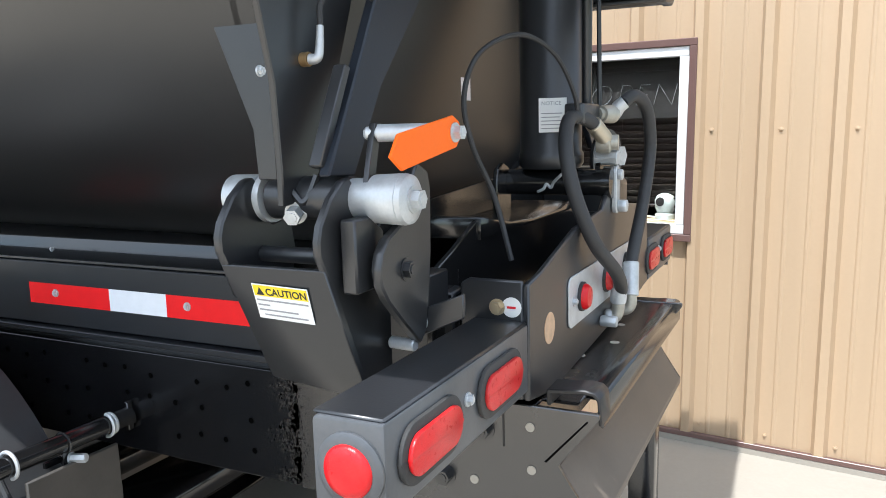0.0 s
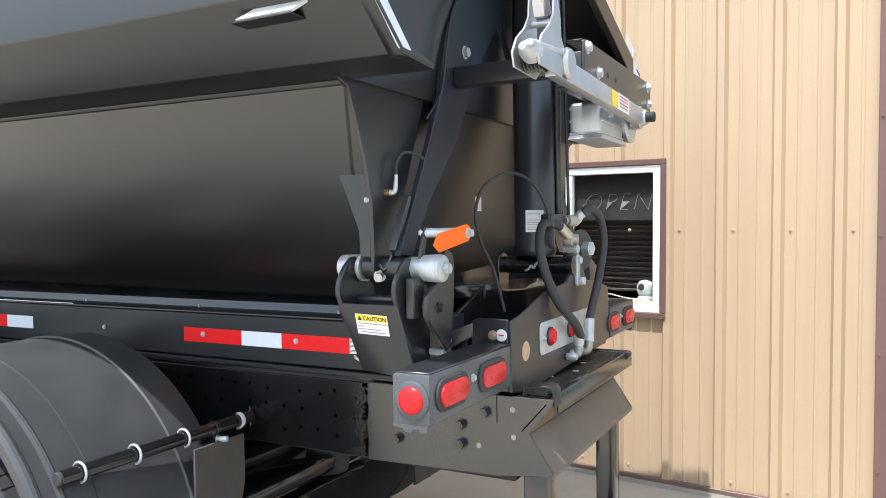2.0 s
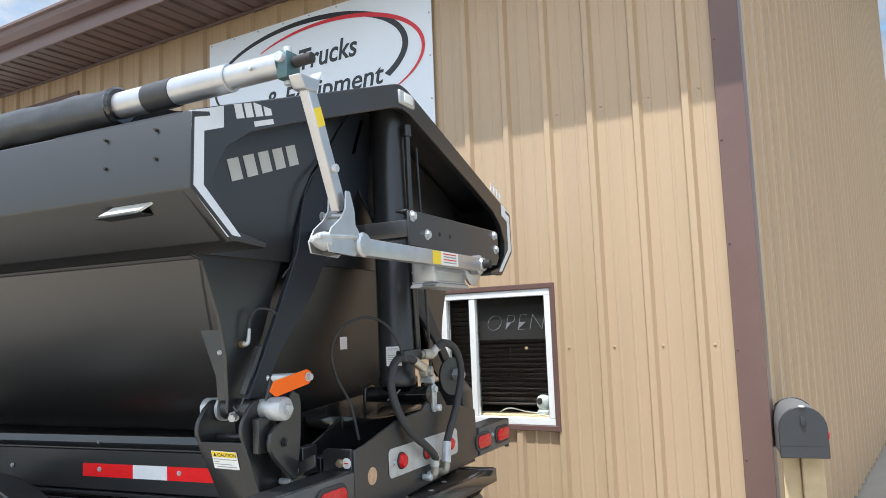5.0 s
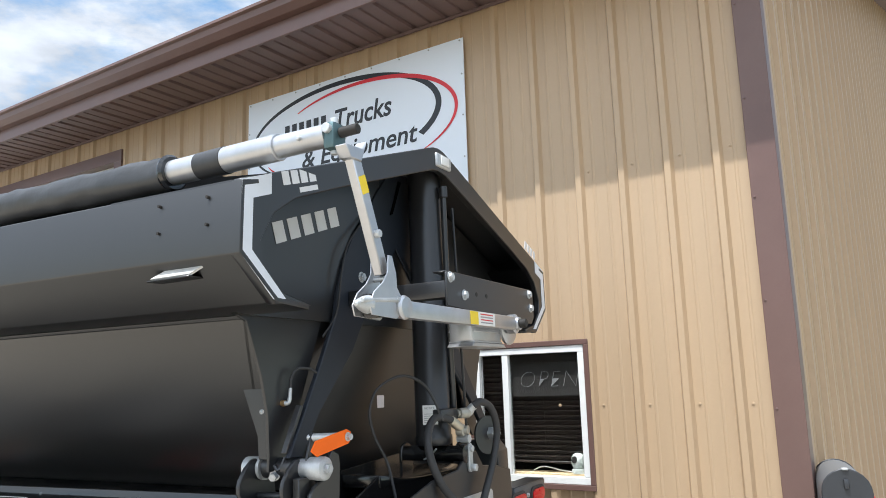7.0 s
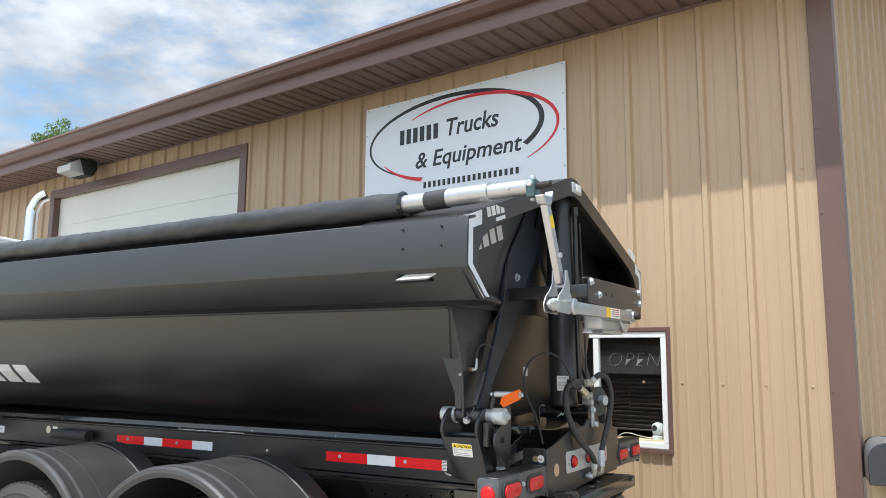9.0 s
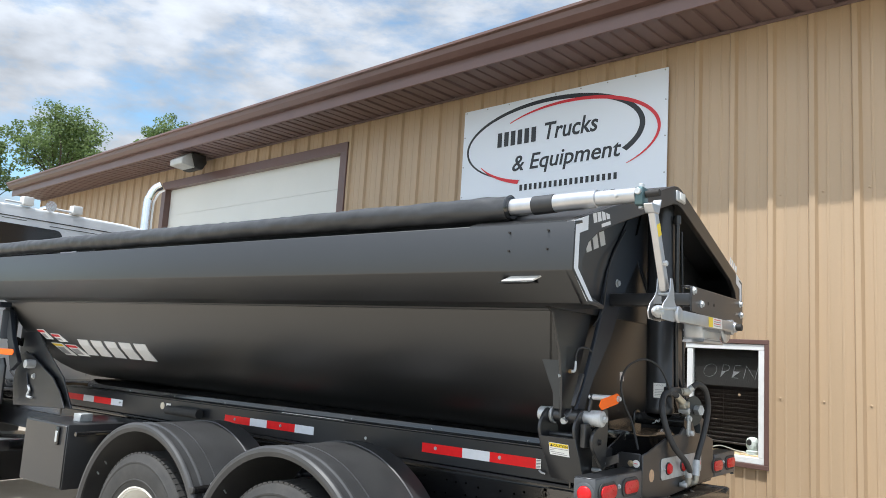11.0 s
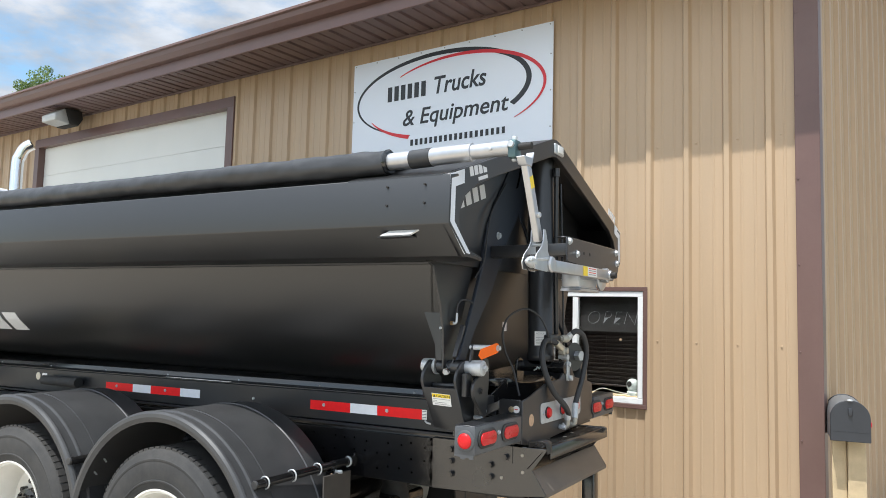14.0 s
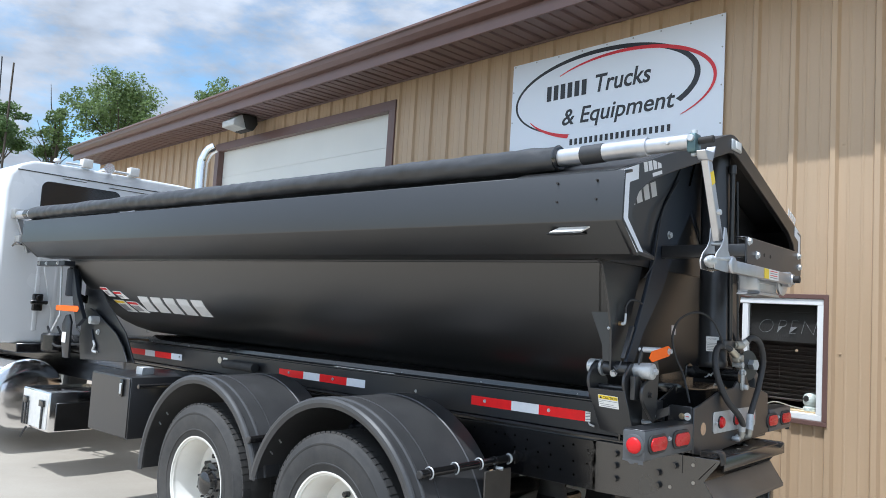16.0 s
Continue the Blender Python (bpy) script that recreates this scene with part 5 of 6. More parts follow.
for yy in (0.335, 0.50):
    c = Vector((-2.345 + 0.058 * (yy - 0.2), yy, 0.900 + 0.019 * (yy - 0.2)))
    part("u_bolt", tube([c + Vector((0.029 * math.cos(q), 0, 0.029 * math.sin(q))) for q in [radians(-78 + 25 * k) for k in range(10)]], 0.0042, 8, 2), ZINC, pq, "bright zinc u-bolt")
part("air_bag", lathe([(0, 0.0), (0, 0.075), (0.012, 0.094), (0.05, 0.100), (0.10, 0.095), (0.135, 0.090), (0.15, 0.080), (0.30, 0.078), (0.30, 0.0)], (-1.18, 1.72, 0.49), (0, 0, 1), 28), RUBBER, truck, "dusty suspension air bag")
part("bag_seat", lathe([(0, 0.0), (0, 0.112), (0.008, 0.114), (0.010, 0.0)], (-1.18, 1.72, 0.484), (0, 0, 1), 28), GLOSS, truck, "black air bag seat")
bm = sharp_bevel(add_prism(bmesh.new(), [(-1.30, 0.605), (-1.12, 0.600), (-1.10, 0.585), (-1.10, 0.530), (-1.12, 0.518), (-1.30, 0.50)], "y", 1.06, 1.95), 0.004)
part("cross_beam", bm, PIPEP, truck, "gloss black transverse suspension beam")
part("beam_flange", box(-1.15, -1.078, 1.10, 1.95, 0.488, 0.497, 0.002), PIPEP, truck)
for x0, x1 in ((-1.95, -1.30), (-3.2, -2.2)):
    part("suspension_beam", box(x0, x1, 1.09, 1.20, 0.50, 0.62, 0.01, 2), GLOSS, truck)
part("frame_cross_member", box(-0.6, -0.5, 1.0, 1.86, 0.9, 1.05, 0.004), GLOSS, truck)

# rail details
for xx in (-1.20, -0.76, -1.75, -3.05, -2.55, -4.62):
    bolt((xx, 0.9985, 1.218), (0, -1, 0), dump, 0.0075, 0.004, name="rail_bolt")
for k in range(8):
    bolt((-0.62 - 0.66 * k, 1.06, 1.315), (0, -0.8, 0.6), dump, 0.0045, 0.004, name="deck_bolt")
part("deck_flange", box(-5.6, -0.2, 1.003, 1.12, 1.297, 1.305, 0.002), TUBPAINT, dump)
part("white_sliver", box(-2.55, -1.95, 1.000, 1.004, 1.306, 1.309, 0), LABELW, dump, "thin white strip along the deck flange")
part("document_tube", lathe([(0, 0.0), (0, 0.036), (0.05, 0.038), (0.05, 0.034), (0.42, 0.034), (0.42, 0.0)], (-3.42, 0.955, 1.222), (-1, 0, 0), 24), RUBBER, dump, "black document tube")
part("beige_cap", lathe([(0, 0.028), (0.003, 0.028), (0.004, 0.0)], (-3.98, 0.9985, 1.24), (0, -1, 0), 20), mat("beige_label", (0.72, 0.64, 0.50), 0.5), dump, "beige round label")
part("small_tag", box(-3.93, -3.87, 0.9975, 0.9985, 1.215, 1.265, 0), LABELW, dump)
part("tape_end", box(-0.533, -0.503, 0.9965, 0.9985, 1.190, 1.240, 0), LABELW, dump, "small white and black tag")
for k in range(3):
    part("tag_bar", prism([(-0.531, 1.194 + 0.016 * k), (-0.505, 1.199 + 0.016 * k), (-0.505, 1.206 + 0.016 * k), (-0.531, 1.201 + 0.016 * k)], "y", 0.9957, 0.9965, 0), LABELG, dump)
part("tie_clip", tube([(-0.505, 0.985, 1.185), (-0.49, 0.978, 1.178), (-0.47, 0.985, 1.172)], 0.005, 8), ZINC, dump, "small zinc clip")
# step handle and screws on the rim
bm = bmesh.new()
vs = [bm.verts.new(p) for p in ((-0.315, 0.262, 2.085), (-0.155, 0.262, 2.085), (-0.09, 0.288, 2.124), (-0.238, 0.288, 2.124), (-0.315, 0.267, 2.080), (-0.155, 0.267, 2.080), (-0.09, 0.293, 2.119), (-0.238, 0.293, 2.119))]
for q in ((0, 1, 2, 3), (7, 6, 5, 4), (0, 4, 5, 1), (1, 5, 6, 2), (2, 6, 7, 3), (3, 7, 4, 0)):
    bm.faces.new([vs[i] for i in q])
part("rim_step", bm, STEPP, dump, "pale grey step plate", False)
part("rim_step_lip", box(-0.325, -0.15, 0.257, 0.32, 2.076, 2.080, 0.001), BLACK, dump)
bolt((-0.045, 0.30, 2.10), (0, -0.7, -0.7), dump, 0.010, 0.006)
for xx, zz in ((-0.273, 2.298), (-0.078, 2.297), (-0.274, 2.216), (-0.08, 2.217)):
    part("rim_hole", cyl((xx, 0.2475, zz), (xx, 0.262, zz), 0.0048, seg=10, bev=0), DARKIN, dump)
# marker lamp on the peak
part("peak_lamp", box(0.040, 0.058, 1.405, 1.535, 2.648, 2.708, 0.012, 3), ZINC, dump, "clear and zinc peak lamp")
part("lens", box(0.058, 0.064, 1.435, 1.505, 2.658, 2.698, 0.008, 2), LABELW, dump)
# brand lettering as plain blocks
def slanted_blocks(m, n, w, h, gap, parent, shear=0.0, name="letter_block"):
    step = w / n
    for i in range(n):
        x0, x1 = i * step, (i + 1 - gap) * step
        bm = add_prism(bmesh.new(), [(x0, 0), (x1, 0), (x1 + shear * h, h), (x0 + shear * h, h)], "z", 0, 0.0012)
        part(name, on(m, bm), LETTER, parent, "", False)


slanted_blocks(Matrix.Translation((-0.188, 0.676, 2.236)) @ pose(0, 0, 0, 90, 0, 90) @ pose(0, 0, 0, 0, 0, 18.8), 5, 0.41, 0.074, 0.30, dump)
slanted_blocks(Matrix.Translation((0.0415, 0.441, 2.353)) @ pose(0, 0, 0, 90, 0, 90) @ pose(0, 0, 0, 0, 0, 17.0), 4, 0.178, 0.042, 0.22, dump)
part("small_print", on(Matrix.Translation((0.0415, 0.520, 2.347)) @ pose(0, 0, 0, 90, 0, 90) @ pose(0, 0, 0, 0, 0, 18.0), flat(0, 0.095, 0, 0.016, 0, 0.001)), LETTER, dump)
slanted_blocks(Matrix.Translation((0.0415, 2.37, 2.43)) @ pose(0, 0, 0, 90, 0, 90) @ pose(0, 0, 0, 0, 0, -18.5), 4, 0.16, 0.045, 0.3, dump)
def barrel_y(z):
    """Where the near side of the barrel stands at the height z."""
    for (a0, b0), (a1, b1) in zip(HALF, HALF[1:]):
        if b1 <= z <= b0:
            return a0 + (a1 - a0) * (b0 - z) / (b0 - b1)
    return HALF[0][0]


def barrel_patch(name, x0, x1, z0, z1, skew, material, label="", proud=0.004):
    """A thin sheet laid on the barrel; its lower edge lies further back by skew."""
    bm = bmesh.new()
    rows = []
    for k in range(9):
        t = k / 8
        z, dx = z0 + (z1 - z0) * t, skew * (1 - t)
        rows.append([bm.verts.new((x + dx, barrel_y(z) - d * 0.86, z - d * 0.5)) for x, d in ((x0, -0.002), (x0, proud), (x1, proud), (x1, -0.002))])
    for r, q in zip(rows, rows[1:]):
        for i in range(4):
            bm.faces.new((r[i], r[(i + 1) % 4], q[(i + 1) % 4], q[i]))
    bm.faces.new(rows[0]), bm.faces.new(rows[-1][::-1])
    ob = part(name, bm, material, dump, label, False)
    ob.matrix_basis = LEVEL
    return ob


for k in range(5):
    barrel_patch("letter_block", -4.92 + 0.222 * k, -4.92 + 0.222 * k + 0.170, 1.545, 1.672, 0.02, LETTER)
for xx, w, za, zb, head in ((-5.60, 0.13, 1.655, 1.735, INKR), (-5.37, 0.15, 1.640, 1.705, INKR), (-5.44, 0.19, 1.525, 1.625, YELLOW), (-5.20, 0.19, 1.530, 1.620, INKR)):
    barrel_patch("warning_decal", xx, xx + w, za, zb, 0.11, LABELW, "white warning decal")
    barrel_patch("decal_header", xx + 0.006, xx + w - 0.006, zb - 0.024, zb - 0.005, 0.02, head, "", 0.0048)
    barrel_patch("decal_symbol", xx + 0.06, xx + w - 0.01, za + 0.012, zb - 0.034, 0.04, LABELG, "grey pictogram", 0.0048)

# ---- front pivot of the dump body ----
FEAR = [(-5.84, 1.11), (-5.90, 1.30), (-5.88, 1.45), (-5.82, 1.56), (-5.72, 1.60), (-5.60, 1.57), (-5.35, 1.47), (-5.15, 1.39), (-5.00, 1.28), (-4.89, 1.15)]
part("front_saddle", prism(FEAR, "y", 0.66, 0.675, 0.004), RAILB, dump, "black front pivot saddle")
part("front_ear", prism([(-5.95, 1.12), (-6.02, 1.30), (-6.02, 1.44), (-5.96, 1.52), (-5.88, 1.53), (-5.83, 1.46), (-5.82, 1.12)], "y", 0.54, 0.56, 0.004, 2), RAILB, dump, "rounded black front ear plate")
part("pin_end", lathe([(0, 0.0), (0, 0.038), (0.05, 0.04), (0.08, 0.036), (0.085, 0.0)], (-5.52, 0.66, 1.492), (0, -1, 0), 24), ZINC, dump, "zinc pin end")
bolt((-5.50, 0.66, 1.385), (0, -1, 0), dump, 0.02, 0.014)
part("front_arm", prism([(-6.03, 1.99), (-5.93, 1.99), (-5.80, 1.72), (-5.62, 1.50), (-5.76, 1.42), (-5.86, 1.62)], "y", 0.56, 0.60, 0.004), ARMP, dump, "curved black front arm")
part("front_latch", tube([(-5.62, 0.655, 1.40), (-5.56, 0.65, 1.30), (-5.50, 0.65, 1.22)], 0.008, 8, 3), ARMP, dump)
part("front_clamp", tube([(-5.56, 0.65, 1.30), (-5.51, 0.64, 1.26), (-5.54, 0.64, 1.21), (-5.46, 0.645, 1.20)], 0.011, 8, 3), ZINC, dump, "zinc latch clamp")
part("front_label", box(-5.99, -5.90, 0.535, 0.5365, 1.26, 1.36, 0), LABELW, dump, "white warning label")
part("front_flag", prism([(-6.11, 1.585), (-6.09, 1.61), (-5.62, 1.615), (-5.59, 1.59), (-5.62, 1.56), (-6.09, 1.56)], "y", 0.50, 0.506, 0.002), ORANGE, dump, "orange latch flag")
part("front_rod", tube([(-6.08, 0.51, 2.0), (-6.02, 0.51, 1.55), (-6.04, 0.51, 1.50), (-6.18, 0.51, 1.36)], 0.010, 8, 3), ZINC, dump, "zinc latch rod")
part("front_reservoir", cyl((-5.98, 0.60, 1.70), (-5.98, 0.60, 1.97), 0.07, seg=20, bev=0.01), ARMP, dump, "black oil reservoir")
part("front_hanger", box(-6.46, -5.80, 0.42, 0.52, 1.985, 2.03, 0.004), ARMP, dump)
for xx in (-6.40, -6.22, -5.95):
    bolt((xx, 0.42, 2.008), (0, -1, 0), dump, 0.014, 0.01)
for yy in (0.66, 0.76):
    part("front_valve", lathe([(0, 0.0), (0, 0.045), (0.03, 0.05), (0.07, 0.04), (0.07, 0.0)], (-5.92, yy, 1.68), (0.3, -1, 0), 20), GLOSS, dump)
part("rim_hook", tube([(-6.43, 0.25, 2.18), (-6.50, 0.23, 2.20), (-6.60, 0.23, 2.17)], 0.010, 8, 3), GLOSS, dump)

part("front_web", prism([(-5.95, 1.97), (-5.82, 1.97), (-5.45, 1.66), (-5.05, 1.40), (-4.85, 1.15), (-5.86, 1.12), (-5.90, 1.45), (-5.95, 1.70)], "y", 0.70, 0.715, 0.004), RAILB, dump, "black front web plate")

# ---- cab ----
BEFORE = set(truck.children)
CABX = -7.0
cab = part("cab_shell", prism([(0.25, 1.12), (0.25, 2.70), (0.28, 2.88), (0.36, 2.99), (0.50, 3.05), (0.70, 3.06), (2.16, 3.06), (2.36, 3.05), (2.50, 2.99), (2.58, 2.88), (2.61, 2.70), (2.61, 1.12)], "x", -9.2, CABX, 0.035, 3), CABW, truck, "glossy white cab shell")
part("hood", prism([(0.60, 1.10), (0.64, 1.85), (0.80, 1.98), (2.06, 1.98), (2.22, 1.85), (2.26, 1.10)], "x", -11.2, -9.2, 0.05, 3), CABW, truck, "white hood")
part("rear_window", prism(round_rect(1.02, 2.65, 0.86, 0.40, 0.08), "x", CABX - 0.002, CABX + 0.008, 0.002), GLASSD, truck, "dark tinted rear window")
part("rear_window", prism(round_rect(1.98, 2.65, 0.70, 0.40, 0.08), "x", CABX - 0.002, CABX + 0.008, 0.002), GLASSD, truck, "dark tinted rear window")
part("roof_seam", box(CABX, CABX + 0.006, 0.34, 2.50, 2.925, 2.935, 0.001), RUBBER, truck, "black roof seam")
part("roof_seam", box(CABX, CABX + 0.006, 0.80, 1.05, 2.90, 2.906, 0.001), RUBBER, truck)
part("roof_seam", box(CABX, CABX + 0.006, 1.30, 2.05, 2.88, 2.886, 0.001), RUBBER, truck)
for yy in (0.62, 0.80, 1.9, 2.28):
    part("cab_rib", box(CABX - 0.01, CABX + 0.012, yy, yy + 0.05, 1.25, 2.35, 0.01, 2), CABW, truck)
part("cab_panel", prism([(0.62, 2.2), (1.0, 2.3), (1.25, 1.6), (0.80, 1.45)], "x", CABX - 0.01, CABX + 0.01, 0.006), CABW, truck)
lt = part("cab_latch", box(CABX, CABX + 0.05, 0.60, 0.70, 1.46, 1.64, 0.012, 2), GLOSS, truck, "black cab latch")
part("latch_arm", box(CABX + 0.05, CABX + 0.08, 0.57, 0.74, 1.53, 1.57, 0.008), GLOSS, lt)
part("latch_knob", cyl((CABX + 0.05, 0.65, 1.60), (CABX + 0.09, 0.65, 1.60), 0.03, seg=12), GLOSS, lt)
for yy in (1.03, 1.57):
    part("roof_light", box(-7.05, -6.95, yy - 0.055, yy + 0.055, 3.065, 3.16, 0.008, 2), LABELW, truck, "small white roof light")
    part("light_bracket", cyl((-7.0, yy - 0.22, 3.085), (-7.0, yy - 0.05, 3.085), 0.012, seg=10), CABW, truck)
part("roof_horn", lathe([(0, 0.0), (0, 0.06), (0.02, 0.055), (0.05, 0.02), (0.25, 0.015), (0.25, 0.0)], (-6.95, 1.27, 3.10), (-1, 0, 0), 24), CHROME, truck, "chrome roof horn")
part("roof_horn", lathe([(0, 0.0), (0.02, 0.04), (0.05, 0.03), (0.06, 0.0)], (-7.0, 0.72, 3.06), (0, 0, 1), 16), CABW, truck)
part("antenna", tube([(-7.6, 0.32, 2.3), (-7.62, 0.30, 3.2), (-7.66, 0.28, 4.25)], 0.007, 6, 2), GLOSS, truck, "thin black antenna")
stack = part("exhaust_pipe", tube([(-6.92, 2.40, 1.2), (-6.92, 2.40, 2.6), (-6.92, 2.40, 3.30), (-6.905, 2.415, 3.43), (-6.87, 2.45, 3.53), (-6.82, 2.50, 3.58)], 0.065, 24), CHROME, truck, "curved chrome exhaust stack")
part("cab_floor", box(-9.2, -6.95, 0.48, 2.40, 1.02, 1.12, 0.01), GLOSS, truck)
part("battery_cover", box(-6.9, -6.5, 0.95, 1.9, 1.05, 1.22, 0.02), GLOSS, truck)
for k in range(5):
    part("air_line", tube([(-6.9, 0.75 + 0.1 * k, 1.3), (-6.6, 0.72 + 0.12 * k, 1.12 + 0.03 * (k % 2)), (-6.2, 0.8 + 0.08 * k, 1.16), (-5.75, 0.95, 1.13)], 0.012, 8, 5), HOSE, truck)
part("air_dryer", cyl((-6.75, 0.75, 1.05), (-6.75, 0.75, 1.24), 0.11, seg=20, bev=0.02), GLOSS, truck)
part("front_bracket", box(-6.4, -5.6, 0.98, 1.0, 0.95, 1.22, 0.01), GLOSS, truck)
part("fuel_tank", lathe([(0, 0.0), (0.002, 0.22), (0.014, 0.33), (0.035, 0.362), (0.05, 0.368), (1.2, 0.368), (1.22, 0.0)], (-6.85, 0.60, 0.60), (-1, 0, 0), 48), CHROME, truck, "polished aluminium fuel tank")
sb = part("step_box", box(-6.250, -5.630, 0.34, 0.95, 0.40, 0.76, 0.012, 2), CHROME, truck, "polished aluminium step box")
BRUSHED = mat("brushed_aluminium", (0.72, 0.72, 0.70), 0.42, 0.35, 0.12, 18)
part("step_front", box(-6.230, -5.650, 0.334, 0.34, 0.42, 0.74, 0.004), BRUSHED, sb)
part("side_cover", box(-5.630, -5.618, 0.40, 0.94, 0.41, 0.66, 0.003), GLOSS, sb)
for xx in (-6.130, -5.750):
    part("latch", box(xx - 0.05, xx + 0.05, 0.31, 0.334, 0.62, 0.68, 0.006, 2), GLOSS, sb)
    part("latch_strap", box(xx - 0.012, xx + 0.012, 0.318, 0.334, 0.42, 0.62, 0.004), GLOSS, sb)
for xx in (-6.190, -6.070):
    part("strap_side", box(xx - 0.006, xx + 0.006, 0.318, 0.334, 0.42, 0.64, 0.002), GLOSS, sb)
part("hanging_strap", tube([(-6.080, 0.33, 0.40), (-6.110, 0.31, 0.34), (-6.150, 0.31, 0.30)], 0.01, 6, 3), HOSE, sb)
tb = part("tool_box", box(-4.68, -4.02, 0.28, 0.92, 0.58, 1.04, 0.006, 2), BLACK, truck, "flat black steel tool box")
part("box_door", box(-4.67, -4.03, 0.272, 0.28, 0.59, 1.03, 0.003), BLACK, tb)
part("latch", box(-4.16, -4.11, 0.255, 0.272, 0.89, 1.02, 0.005, 2), GLOSS, tb, "black paddle latch")
part("latch_plate", box(-4.15, -4.12, 0.250, 0.256, 0.91, 0.99, 0.003), ZINC, tb)
part("box_bracket", box(-4.30, -4.20, 0.45, 0.55, 1.04, 1.10, 0.004), ZINC, tb)
part("glad_hand", lathe([(0, 0.0), (0, 0.03), (0.02, 0.05), (0.06, 0.05), (0.10, 0.025), (0.13, 0.02), (0.13, 0.0)], (-3.90, 0.55, 0.93), (1, -0.2, 0.15), 16), mat("old_brass", (0.55, 0.45, 0.27), 0.5, 0.5), truck, "tan glad hand coupling")
part("hanger_pipe", cyl((-3.95, 0.3, 0.98), (-3.95, 1.0, 0.98), 0.018, seg=12), GLOSS, truck)
for ob in set(truck.children) - BEFORE:
    ob.location.z = 0.07
# front wheel
wheel(-10.3, 0.40, 1, "front_wheel")
wheel(-10.3, 2 * MID - 0.40, -1, "front_wheel")

# ---- roll tarp, closed over the near rim ----
tarp = thing("roll_tarp", "black vinyl tarp rolled on an aluminium pole along the rim", "tarp", TRUCK)
RY, RZ = 0.355, 2.435
bm = bmesh.new()
rows = []
NR = 420
for k in range(NR + 1):
    t = k / NR
    x = -6.50 + (-0.34 + 6.50) * t
    rr = 0.060 - 0.003 * t + 0.004 * noise.noise((x * 3, 0, 0)) + 0.003 * noise.noise((x * 11, 3, 0))
    row = []
    for q in range(22):
        a = 2 * math.pi * q / 22
        w = rr * (1 + 0.05 * math.sin(a * 2 + x * 2.2) + 0.07 * noise.noise((x * 5, math.cos(a) * 1.5, math.sin(a) * 1.5)) - 0.13 * abs(noise.noise((x * 5.5 + 0.9 * a, math.cos(a) * 1.2, math.sin(a) * 1.2 + 7))) + 0.04 * noise.noise((x * 16, math.cos(a) * 2, math.sin(a) * 2)) + 0.03)
        row.append(bm.verts.new((x, RY + w * math.cos(a), RZ + 0.066 * (1 - t) + w * math.sin(a))))
    rows.append(row)
for r, q in zip(rows, rows[1:]):
    for i in range(22):
        bm.faces.new((r[i], r[(i + 1) % 22], q[(i + 1) % 22], q[i]))
bm.faces.new(rows[0][::-1]), bm.faces.new(rows[-1])
part("tarp_roll", bm, TARP, tarp, "wrinkled rolled black vinyl", 60)
sheet = bmesh.new()
pr = [(0.36, RZ + 0.03), (0.60, 2.485), (0.95, 2.585), (1.30, 2.695), (MID, 2.728), (1.56, 2.695), (1.91, 2.585), (2.26, 2.46), (2.60, 2.35)]
rows = []
for k in range(61):
    x = -6.2 + 5.85 * k / 60
    sag = 0.018 * math.sin(k * math.pi / 10) ** 2
    rows.append([(x, a, b - 0.0122 * x - sag - 0.006 + 0.004 * noise.noise((x * 3, a * 4, 0))) for a, b in pr])
vr = [[sheet.verts.new(p) for p in r] for r in rows]
for r, q in zip(vr, vr[1:]):
    for i in range(len(pr) - 1):
        sheet.faces.new((r[i], r[i + 1], q[i + 1], q[i]))
bmesh.ops.solidify(sheet, geom=sheet.faces[:], thickness=0.003)
part("tarp_sheet", sheet, TARP, tarp, "black vinyl sheet", 60)
pole = part("tarp_pole", cyl((-0.36, RY, RZ), (0.10, RY, RZ + 0.004), 0.040, seg=28), ALU, tarp, "white aluminium roll pole")
part("end_collar", lathe([(0, 0.0), (0, 0.057), (0.01, 0.060), (0.018, 0.052), (0.02, 0.0)], (-0.345, RY, RZ), (1, 0, 0), 28), GLOSS, tarp)
part("tape_band", cyl((-0.212, RY, RZ), (-0.102, RY, RZ + 0.002), 0.0425, seg=28), TARP, tarp, "black tape band")
part("splined_sleeve", lathe([(0, 0.0), (0, 0.034), (0.185, 0.033), (0.185, 0.0)], (0.095, RY, RZ + 0.004), (1, -0.02, 0.0), 12), ALU, tarp, "bright splined sleeve")
part("sleeve_bolt", cyl((0.20, RY - 0.045, RZ), (0.20, RY + 0.045, RZ), 0.007, seg=8), ZINC, tarp)
uj = part("universal_joint", box(0.275, 0.315, RY - 0.032, RY + 0.032, RZ - 0.045, RZ + 0.035, 0.012, 2), mat("teal_steel", (0.10, 0.16, 0.17), 0.45, 0.6), tarp, "grey steel universal joint")
part("joint_ear", cyl((0.295, RY - 0.045, RZ + 0.012), (0.295, RY + 0.045, RZ + 0.012), 0.014, seg=12), ZINC, uj)
part("joint_ear", cyl((0.295, RY, RZ - 0.055), (0.295, RY, RZ + 0.05), 0.012, seg=12), ZINC, uj)
part("shaft_end", cyl((0.315, RY, RZ + 0.004), (0.375, RY, RZ + 0.006), 0.015, seg=12), DARKIN, uj)
# folding arm
AX = 0.335
up0, up1 = Vector((AX, 0.37, 2.395)), Vector((AX, 0.515, 2.06))


